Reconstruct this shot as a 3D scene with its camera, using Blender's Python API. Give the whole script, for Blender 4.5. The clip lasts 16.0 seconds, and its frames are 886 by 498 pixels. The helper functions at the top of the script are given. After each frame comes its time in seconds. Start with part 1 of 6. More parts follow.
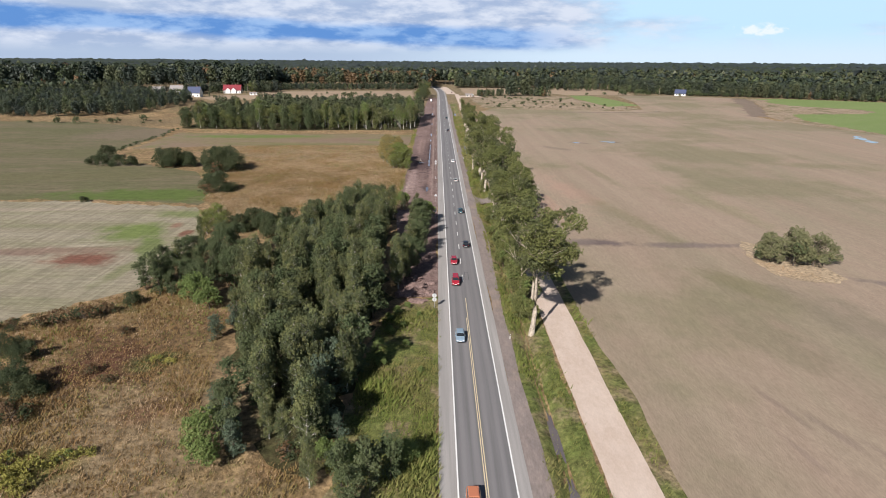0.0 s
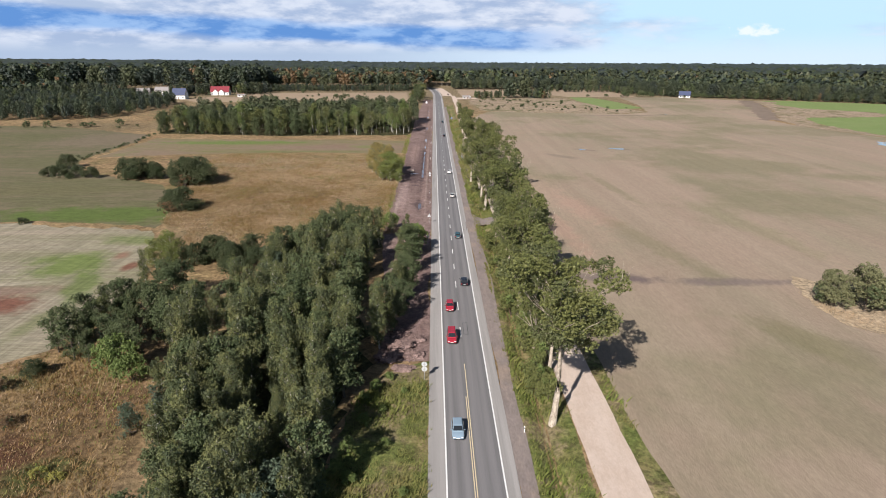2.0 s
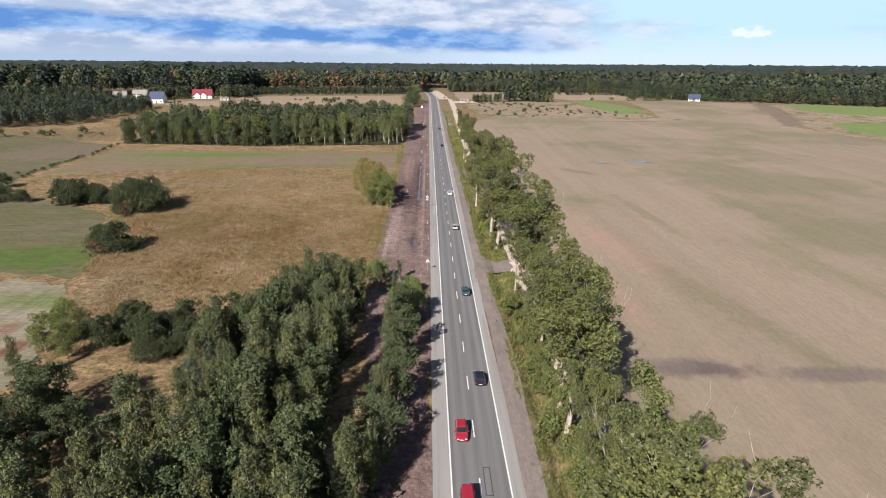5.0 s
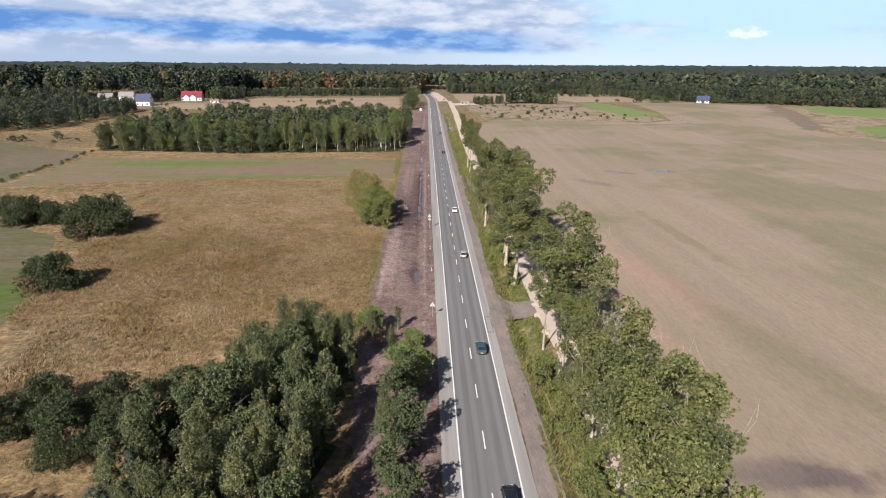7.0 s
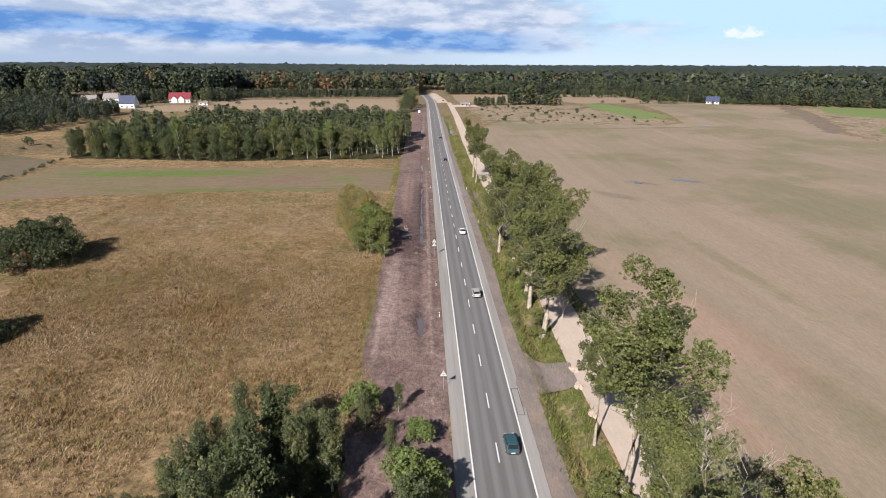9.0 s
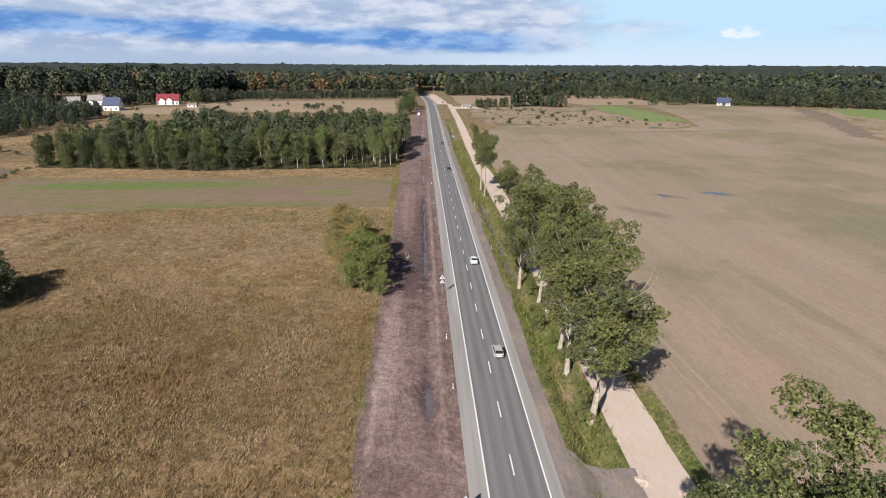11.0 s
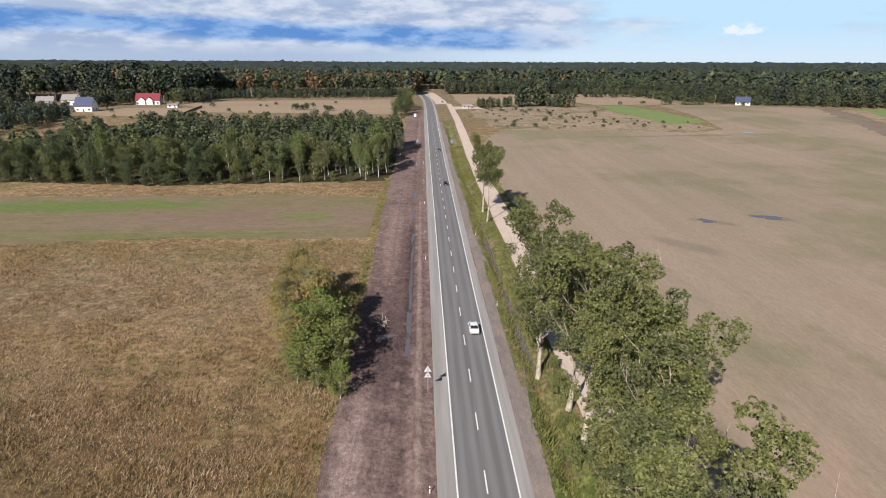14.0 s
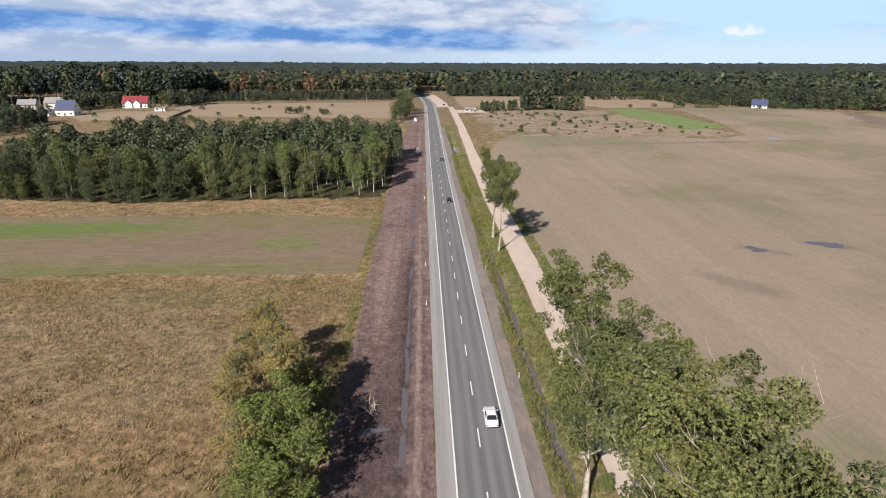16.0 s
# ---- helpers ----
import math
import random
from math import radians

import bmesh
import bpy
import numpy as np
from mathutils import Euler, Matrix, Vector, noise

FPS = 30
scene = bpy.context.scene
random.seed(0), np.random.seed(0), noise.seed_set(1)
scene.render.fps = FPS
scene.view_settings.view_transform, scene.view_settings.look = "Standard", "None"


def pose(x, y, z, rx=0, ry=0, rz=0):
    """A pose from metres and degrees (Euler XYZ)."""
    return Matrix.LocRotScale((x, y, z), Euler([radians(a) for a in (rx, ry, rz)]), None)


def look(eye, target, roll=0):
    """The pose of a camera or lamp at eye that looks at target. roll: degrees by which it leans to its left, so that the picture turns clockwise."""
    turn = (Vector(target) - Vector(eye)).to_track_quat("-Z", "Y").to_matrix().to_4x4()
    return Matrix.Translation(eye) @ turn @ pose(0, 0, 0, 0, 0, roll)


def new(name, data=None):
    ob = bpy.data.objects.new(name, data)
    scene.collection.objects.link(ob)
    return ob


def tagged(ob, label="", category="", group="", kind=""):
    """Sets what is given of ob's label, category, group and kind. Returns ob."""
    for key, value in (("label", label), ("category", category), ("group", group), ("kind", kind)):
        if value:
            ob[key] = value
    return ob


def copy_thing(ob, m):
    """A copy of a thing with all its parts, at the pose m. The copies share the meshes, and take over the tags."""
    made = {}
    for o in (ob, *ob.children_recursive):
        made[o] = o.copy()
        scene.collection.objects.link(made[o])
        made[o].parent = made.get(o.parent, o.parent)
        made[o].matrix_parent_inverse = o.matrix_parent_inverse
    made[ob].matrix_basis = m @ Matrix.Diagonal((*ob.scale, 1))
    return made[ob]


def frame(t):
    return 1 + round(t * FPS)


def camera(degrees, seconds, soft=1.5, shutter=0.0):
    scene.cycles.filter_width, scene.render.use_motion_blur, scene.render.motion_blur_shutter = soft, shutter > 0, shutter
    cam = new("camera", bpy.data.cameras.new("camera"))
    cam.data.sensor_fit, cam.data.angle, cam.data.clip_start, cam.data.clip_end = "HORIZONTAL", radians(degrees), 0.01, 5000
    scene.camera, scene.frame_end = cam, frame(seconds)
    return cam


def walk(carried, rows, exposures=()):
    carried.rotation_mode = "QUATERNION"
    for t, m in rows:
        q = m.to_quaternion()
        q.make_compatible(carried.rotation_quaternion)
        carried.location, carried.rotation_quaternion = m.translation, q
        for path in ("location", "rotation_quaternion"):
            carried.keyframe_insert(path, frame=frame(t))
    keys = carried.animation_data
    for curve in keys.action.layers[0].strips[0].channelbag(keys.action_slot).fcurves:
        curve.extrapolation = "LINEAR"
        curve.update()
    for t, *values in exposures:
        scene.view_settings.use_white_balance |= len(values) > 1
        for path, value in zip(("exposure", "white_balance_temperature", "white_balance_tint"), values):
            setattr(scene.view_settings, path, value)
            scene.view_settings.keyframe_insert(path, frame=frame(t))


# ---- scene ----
cam = camera(75.9, 16.0, soft=1.0)
METRES, EYE, TILT, LEAN, TURN = 221.24, 50.0, 0.0, 0.0, -0.65
ROWS = [
    (0.0, 0.0, 0.0, 0.0, 0.09, -18.49, -0.28),
    (0.5, 0.0011, 0.0322, -0.0003, 0.02, -18.47, -0.31),
    (1.0, 0.0019, 0.0645, -0.0003, -0.08, -18.45, -0.3),
    (1.5, 0.0028, 0.0964, -0.0005, -0.15, -18.42, -0.32),
    (2.0, 0.0032, 0.1283, -0.0007, -0.24, -18.43, -0.29),
    (2.5, 0.003, 0.1599, -0.0007, -0.32, -18.41, -0.28),
    (3.0, 0.0023, 0.1914, -0.0008, -0.41, -18.39, -0.29),
    (3.5, 0.0011, 0.2236, -0.0012, -0.49, -18.36, -0.29),
    (4.0, -0.0003, 0.2558, -0.0012, -0.56, -18.32, -0.27),
    (4.5, -0.0021, 0.2877, -0.001, -0.66, -18.31, -0.28),
    (7.0, -0.012, 0.4428, -0.0035, -1.0, -18.21, -0.26),
    (7.5, -0.0144, 0.4738, -0.0042, -1.07, -18.2, -0.23),
    (8.0, -0.0168, 0.5048, -0.0048, -1.14, -18.2, -0.22),
    (8.5, -0.019, 0.5361, -0.0053, -1.23, -18.18, -0.18),
    (9.0, -0.0212, 0.5675, -0.0056, -1.3, -18.19, -0.17),
    (11.5, -0.0311, 0.7205, -0.0071, -1.59, -18.17, -0.12),
    (12.0, -0.03, 0.751, -0.0072, -1.61, -18.23, -0.09),
    (12.5, -0.025, 0.7804, -0.0074, -1.54, -18.33, -0.14),
    (13.0, -0.0203, 0.8094, -0.0076, -1.47, -18.37, -0.11),
    (13.5, -0.0166, 0.8403, -0.0078, -1.43, -18.4, -0.11),
    (14.0, -0.0147, 0.8718, -0.0079, -1.39, -18.44, -0.1),
    (14.5, -0.0138, 0.9035, -0.0082, -1.34, -18.4, -0.09),
    (15.0, -0.0139, 0.935, -0.008, -1.31, -18.38, -0.06),
    (15.5, -0.0146, 0.9665, -0.0082, -1.3, -18.36, -0.08),
    (16.0, -0.0155, 0.9977, -0.0081, -1.32, -18.35, -0.07),
]
walk(cam, [(t, pose(-6.4, 0, EYE, TILT, LEAN, TURN) @ pose(METRES * x, METRES * y, METRES * z, 90 + pitch, roll, yaw)) for t, x, y, z, yaw, pitch, roll in ROWS],
     [(0, 0.52), (4, 0.60), (8.5, 0.56), (12.5, 0.43), (16, 0.48)])
from mathutils.geometry import delaunay_2d_cdt

# ---- world, sun, exposure ----
SUN_AZ, SUN_EL = 28.0, 35.5          # where the shadows point (degrees right of +y), height of the sun
world = bpy.data.worlds.new("sky")
scene.world = world
world.use_nodes = True


class Nodes:
    """Short hand for building node trees."""

    def __init__(self, tree):
        self.t = tree
        tree.nodes.clear()

    def add(self, kind, **inputs):
        n = self.t.nodes.new(kind)
        for k, v in inputs.items():
            self.put(n, k, v)
        return n

    def put(self, n, key, v):
        sock = n.inputs[int(key[1:])] if key[0] == "i" and key[1:].isdigit() else n.inputs[key.replace("_", " ")]
        if isinstance(v, bpy.types.NodeSocket):
            self.t.links.new(v, sock)
        else:
            sock.default_value = v

    def math(self, op, a, b=0.0, clamp=False):
        n = self.add("ShaderNodeMath", i0=a, i1=b)
        n.operation, n.use_clamp = op, clamp
        return n.outputs[0]

    def step(self, v, lo, hi, a=0.0, b=1.0):
        n = self.add("ShaderNodeMapRange", i0=v, i1=lo, i2=hi, i3=a, i4=b)
        n.interpolation_type = "SMOOTHSTEP"
        return n.outputs[0]

    def mix(self, fac, a, b, blend="MIX"):
        n = self.t.nodes.new("ShaderNodeMix")
        n.data_type, n.blend_type = "RGBA", blend
        for key, v in ((0, fac), (6, a), (7, b)):
            if isinstance(v, bpy.types.NodeSocket):
                self.t.links.new(v, n.inputs[key])
            else:
                n.inputs[key].default_value = v if key == 0 else (*v, 1) if len(v) == 3 else v
        return n.outputs[2]

    def noise(self, vec, scale, detail=4.0, rough=0.55, stretch=None, turn=0.0):
        if stretch or turn:
            m = self.add("ShaderNodeMapping", Vector=vec, Scale=stretch or (1, 1, 1), Rotation=(0, 0, radians(turn)))
            vec = m.outputs[0]
        n = self.add("ShaderNodeTexNoise", Vector=vec, Scale=scale, Detail=detail, Roughness=rough)
        return n.outputs[0]


def build_sky():
    k = Nodes(world.node_tree)
    sky = k.add("ShaderNodeTexSky")
    sky.sky_type, sky.sun_disc = "NISHITA", False
    sky.sun_elevation, sky.sun_rotation = radians(SUN_EL), radians(180 + SUN_AZ)
    sky.altitude, sky.dust_density, sky.ozone_density = 60, 0.6, 1.5
    base = k.mix(1.0, sky.outputs[0], (SKY, SKY, SKY * 1.06), "MULTIPLY")
    co = k.add("ShaderNodeTexCoord").outputs["Generated"]
    xyz = k.add("ShaderNodeSeparateXYZ", Vector=co)
    x, z = xyz.outputs[0], xyz.outputs[2]
    high = k.step(z, 0.11, 0.22)
    # pale air low over the land, light cyan to the right
    air = k.mix(k.step(z, 0.0, 0.05), (0.78, 0.95, 1.12), (0.64, 0.92, 1.17))
    air = k.mix(k.step(x, -0.25, 0.3), (0.50, 0.62, 0.83), air)
    col = k.mix(high, air, base)
    # a stretch of deep blue between two banks of cloud
    mid = k.math("SUBTRACT", 0.036, k.math("MULTIPLY", x, 0.028))
    wob = k.math("MULTIPLY", k.math("SUBTRACT", k.noise(co, 5.0, 5, 0.6, (1, 1, 6)), 0.5), 0.03)
    off = k.math("ABSOLUTE", k.math("SUBTRACT", k.math("ADD", z, wob), mid))
    gap = k.math("MULTIPLY", k.step(off, 0.007, 0.021, 1, 0), k.step(x, 0.1, 0.28, 1, 0))
    # banks of cloud
    body = k.noise(co, 4.0, 7, 0.55, (1, 1, 5))
    fine = k.noise(co, 13.0, 6, 0.6, (1, 1, 3.2))
    bank = k.math("ADD", k.math("MULTIPLY", body, 0.75), k.math("MULTIPLY", fine, 0.35))
    lean = k.step(x, 0.12, 0.42, 0.2, -0.10)
    cloud = k.step(k.math("ADD", bank, lean), 0.49, 0.72)
    cloud = k.math("MULTIPLY", cloud, k.math("MULTIPLY", k.step(z, 0.004, 0.03), k.step(z, 0.1, 0.25, 1.0, 0.08)))
    light = k.mix(k.step(fine, 0.38, 0.64), (0.44, 0.56, 0.80), (0.80, 0.87, 1.02))
    col = k.mix(cloud, col, light)
    puff = k.math("ADD", k.math("POWER", k.math("MULTIPLY", k.math("SUBTRACT", x, 0.470), 42.0), 2.0),
                  k.math("POWER", k.math("MULTIPLY", k.math("SUBTRACT", z, 0.043), 130.0), 2.0))
    puff = k.step(k.math("ADD", puff, k.math("MULTIPLY", k.math("SUBTRACT", k.noise(co, 55.0, 5, 0.6, (1, 1, 1.6)), 0.5), 7.0)), -0.3, 1.5, 1, 0)
    col = k.mix(k.math("MULTIPLY", puff, 0.7), col, (1.10, 1.12, 1.17))
    deep = k.mix(k.step(fine, 0.4, 0.62), (0.12, 0.32, 0.76), (0.34, 0.56, 0.95))
    col = k.mix(k.math("MULTIPLY", gap, 0.92), col, deep)
    bg = k.add("ShaderNodeBackground", Color=col, Strength=0.63)
    k.t.links.new(bg.outputs[0], k.add("ShaderNodeOutputWorld").inputs[0])


SKY = 0.055
build_sky()
sun = new("sun", bpy.data.lights.new("sun", "SUN"))
sun.data.energy, sun.data.angle, sun.data.color = 5.0, radians(0.6), (1.0, 0.935, 0.895)
a, e = radians(SUN_AZ), radians(SUN_EL)
sun.matrix_world = look((0, 0, 80), (math.sin(a) * math.cos(e), math.cos(a) * math.cos(e), 80 - math.sin(e)))


# ---- materials ----
def material(name, rough=0.9, spec=0.2):
    m = bpy.data.materials.new(name)
    m.use_nodes = True
    k = Nodes(m.node_tree)
    bsdf = k.add("ShaderNodeBsdfPrincipled", Roughness=rough)
    bsdf.inputs["Specular IOR Level"].default_value = spec
    k.t.links.new(bsdf.outputs[0], k.add("ShaderNodeOutputMaterial").inputs[0])
    return m, k, bsdf


def bump(k, bsdf, height, strength, distance):
    n = k.add("ShaderNodeBump", Height=height, Strength=strength, Distance=distance)
    k.t.links.new(n.outputs[0], bsdf.inputs["Normal"])


def plain(name, color, rough=0.6, metal=0.0, spec=0.5, vary=0.12, scale=3.0):
    m, k, b = material(name, rough, spec)
    co = k.add("ShaderNodeTexCoord").outputs["Object"]
    n = k.noise(co, scale, 4)
    dark = tuple(c * (1 - vary) for c in color)
    lite = tuple(min(1, c * (1 + vary)) for c in color)
    k.put(b, "Base_Color", k.mix(n, dark, lite))
    b.inputs["Metallic"].default_value = metal
    return m


def earth(name, tones, big=0.03, small=1.2, stretch=None, turn=0.0, rough=0.95, relief=0.25, grain=0.35, patch=None, stains=(), lines=None, hummock=0.0):
    """Ground: two tones by large patches, a third by mid patches, fine grain and relief. stains: soft blots (x, y, half length, half width, turn, colour, strength)."""
    m, k, b = material(name, rough, 0.12)
    co = k.add("ShaderNodeTexCoord").outputs["Object"]
    large = k.step(k.noise(co, big, 5, 0.6, stretch, turn), 0.36, 0.64)
    midn = k.step(k.noise(co, big * 5, 6, 0.65, stretch, turn), 0.34, 0.68)
    fine = k.noise(co, small, 6, 0.72, stretch, turn)
    rag = k.noise(co, max(big * 6, 0.12), 6, 0.7)
    col = k.mix(large, tones[0], tones[1])
    col = k.mix(k.math("MULTIPLY", midn, 0.7), col, tones[2])
    if patch:
        spot = k.step(k.noise(co, patch[1], 5, 0.6), patch[2], patch[2] + 0.12)
        col = k.mix(k.math("MULTIPLY", spot, 0.75), col, patch[0])
    for sx, sy, rx, ry, rot, tone, power in stains:
        mp = k.add("ShaderNodeMapping", Vector=co, Location=(sx, sy, 0), Rotation=(0, 0, radians(rot)), Scale=(rx, ry, 1e6))
        mp.vector_type = "TEXTURE"
        far = k.add("ShaderNodeVectorMath", i0=mp.outputs[0])
        far.operation = "LENGTH"
        edge = k.math("ADD", far.outputs["Value"], k.math("MULTIPLY", k.math("SUBTRACT", rag, 0.5), 2.2))
        col = k.mix(k.step(edge, 0.35, 1.15, power, 0.0), col, tone)
    if lines:
        row = k.noise(co, lines[0], 5, 0.7, (1.0, 0.025 if lines[0] < 1 else 0.3, 1), lines[1])
        drill = k.step(row, 0.35, 0.65, 1 - lines[2], 1 + lines[2])
        col = k.mix(1.0, col, k.add("ShaderNodeCombineXYZ", i0=drill, i1=drill, i2=drill).outputs[0], "MULTIPLY")
    mott = k.step(k.noise(co, max(small * 0.3, big * 8), 5, 0.65, stretch, turn), 0.3, 0.7, 1 - grain * 0.6, 1 + grain * 0.6)
    shade = k.math("MULTIPLY", k.step(fine, 0.28, 0.72, 1 - grain, 1 + grain), mott)
    grey = k.add("ShaderNodeCombineXYZ", i0=shade, i1=shade, i2=shade).outputs[0]
    k.put(b, "Base_Color", k.mix(1.0, col, grey, "MULTIPLY"))
    high = fine
    if hummock:
        high = k.math("ADD", fine, k.math("MULTIPLY", k.noise(co, 0.33, 4, 0.6), hummock))
    bump(k, b, high, 0.6, relief)
    return m


def foliage(name, dark, lite, warm, glow=0.3, rough=0.55, shine=0.25):
    """Leaves: each tree and each leaf differs a little; light shines through them."""
    m = bpy.data.materials.new(name)
    m.use_nodes = True
    k = Nodes(m.node_tree)
    isle = k.add("ShaderNodeNewGeometry").outputs["Random Per Island"]
    tree = k.add("ShaderNodeObjectInfo").outputs["Random"]
    co = k.add("ShaderNodeTexCoord").outputs["Object"]
    col = k.mix(isle, dark, lite)
    col = k.mix(k.math("MULTIPLY", k.step(k.noise(co, 0.35, 3), 0.45, 0.7), 0.5), col, warm)
    col = k.mix(k.math("MULTIPLY", tree, 0.35), col, warm)
    d = k.add("ShaderNodeBsdfPrincipled", Base_Color=col, Roughness=rough)
    d.inputs["Specular IOR Level"].default_value = shine
    tr = k.add("ShaderNodeBsdfTranslucent", Color=k.mix(0.5, col, lite))
    mixed = k.add("ShaderNodeMixShader", i0=glow, i1=d.outputs[0], i2=tr.outputs[0])
    k.t.links.new(mixed.outputs[0], k.add("ShaderNodeOutputMaterial").inputs[0])
    return m


def grass(name, tones, glow=0.15):
    """Grass blades: four tones by wide patches, by small ones and blade by blade."""
    m = bpy.data.materials.new(name)
    m.use_nodes = True
    k = Nodes(m.node_tree)
    isle = k.add("ShaderNodeNewGeometry").outputs["Random Per Island"]
    co = k.add("ShaderNodeTexCoord").outputs["Object"]
    wide = k.step(k.noise(co, 0.045, 5, 0.65), 0.40, 0.60)
    small = k.step(k.noise(co, 0.30, 5, 0.65), 0.38, 0.64)
    col = k.mix(wide, tones[0], tones[1])
    col = k.mix(k.math("MULTIPLY", small, 0.75), col, tones[2])
    col = k.mix(k.math("MULTIPLY", k.math("POWER", isle, 2.0), 0.8), col, tones[3])
    d = k.add("ShaderNodeBsdfPrincipled", Base_Color=col, Roughness=0.8)
    d.inputs["Specular IOR Level"].default_value = 0.15
    tr = k.add("ShaderNodeBsdfTranslucent", Color=col)
    mixed = k.add("ShaderNodeMixShader", i0=glow, i1=d.outputs[0], i2=tr.outputs[0])
    k.t.links.new(mixed.outputs[0], k.add("ShaderNodeOutputMaterial").inputs[0])
    return m


def bark(name, pale, dark, fleck):
    m, k, b = material(name, 0.9, 0.2)
    co = k.add("ShaderNodeTexCoord").outputs["Object"]
    n = k.noise(co, 3.0, 5, 0.7, (1, 1, fleck))
    k.put(b, "Base_Color", k.mix(k.step(n, 0.42, 0.6), pale, dark))
    bump(k, b, n, 0.5, 0.05)
    return m


# The first stain paints the shaded gaps between grass blades onto the ground.
MEADOW = earth("dry_meadow_grass", ((0.292, 0.200, 0.112), (0.196, 0.128, 0.070), (0.218, 0.162, 0.080)), 0.022, 0.9, grain=0.55, relief=0.5, hummock=1.5,
               patch=((0.150, 0.128, 0.058), 0.05, 0.53), stains=((-62, 240, 56, 40, 0, (0.135, 0.092, 0.047), 0.85), (-62, 66, 44, 26, 10, (0.190, 0.146, 0.088), 0.75), (-60, 94, 20, 15, 10, (0.125, 0.084, 0.044), 0.85), (-64, 86, 14, 9, 30, (0.095, 0.046, 0.028), 0.9), (-74, 99, 10, 4, -20, (0.13, 0.075, 0.045), 0.8), (-48, 73, 6, 4, 20, (0.125, 0.07, 0.04), 0.8), (-52, 106, 10, 6, 20, (0.13, 0.08, 0.045), 0.7),
                                                                    (-55, 88, 6, 4, 20, (0.085, 0.105, 0.035), 0.8), (-72, 110, 6, 3, -20, (0.09, 0.105, 0.04), 0.7), (-60, 60, 9, 5, 0, (0.19, 0.18, 0.05), 0.8), (-27, 63, 5, 5, 0, (0.14, 0.085, 0.04), 0.8), (-70, 314, 70, 28, 0, (0.225, 0.168, 0.105), 0.7), (-50, 335, 40, 8, 0, (0.145, 0.13, 0.06), 0.6), (-90, 250, 14, 10, 20, (0.16, 0.15, 0.07), 0.6), (-75, 190, 16, 24, 0, (0.185, 0.145, 0.082), 0.7), (-265, 470, 75, 42, 0, (0.165, 0.128, 0.075), 0.8), (0, 900, 1100, 380, 0, (0.195, 0.155, 0.095), 0.9)))
VERGE = earth("green_verge_grass", ((0.120, 0.145, 0.040), (0.19, 0.15, 0.075), (0.095, 0.122, 0.035)), 0.05, 1.3, grain=0.5, relief=0.4,
              patch=((0.235, 0.178, 0.115), 0.12, 0.50))
SOIL = earth("bare_tilled_soil", ((0.303, 0.237, 0.177), (0.243, 0.207, 0.144), (0.290, 0.217, 0.164)), 0.008, 1.6, (2.2, 0.6, 1), 14, grain=0.12, relief=0.09, lines=(0.16, 13, 0.045),
             patch=((0.198, 0.178, 0.110), 0.010, 0.48),
             stains=((42, 155, 12, 4.0, -3, (0.135, 0.105, 0.098), 0.95), (64, 153, 18, 3.0, 0, (0.17, 0.135, 0.12), 0.85), (32, 157, 10, 3.0, -10, (0.18, 0.145, 0.125), 0.7), (104, 122, 14, 2.5, -28, (0.17, 0.135, 0.12), 0.85), (65, 338, 16, 4, -50, (0.20, 0.165, 0.125), 0.7), (84, 362, 8, 3, -35, (0.17, 0.135, 0.11), 0.7),
                     (106, 365, 9, 3, -35, (0.17, 0.135, 0.11), 0.7), (66, 122, 6, 17, 25, (0.185, 0.164, 0.096), 0.75), (56, 98, 6, 20, 15, (0.195, 0.165, 0.11), 0.55), (80, 100, 10, 26, 20, (0.20, 0.165, 0.125), 0.5), (46, 74, 0.8, 7, 14, (0.15, 0.11, 0.10), 0.35), (50, 68, 1.1, 6, 18, (0.15, 0.11, 0.10), 0.35), (43, 63, 0.7, 5, 10, (0.16, 0.12, 0.105), 0.35), (54, 62, 0.9, 5, 16, (0.16, 0.12, 0.105), 0.35),
                     (150, 556, 85, 3, 4, (0.18, 0.145, 0.115), 0.7), (40, 250, 8, 70, 6, (0.34, 0.245, 0.185), 0.5), (68, 262, 3, 34, 4, (0.215, 0.185, 0.12), 0.7), (95, 200, 6, 40, 10, (0.225, 0.20, 0.125), 0.6), (34, 200, 5, 34, 6, (0.345, 0.228, 0.172), 0.6), (48, 222, 7, 30, 10, (0.345, 0.230, 0.175), 0.5), (30.5, 240, 0.35, 60, 3, (0.36, 0.28, 0.21), 0.5), (33, 240, 0.35, 60, 3, (0.36, 0.28, 0.21), 0.5), (58, 180, 5, 30, 12, (0.195, 0.172, 0.105), 0.6), (110, 260, 8, 40, 8, (0.20, 0.178, 0.112), 0.6)))
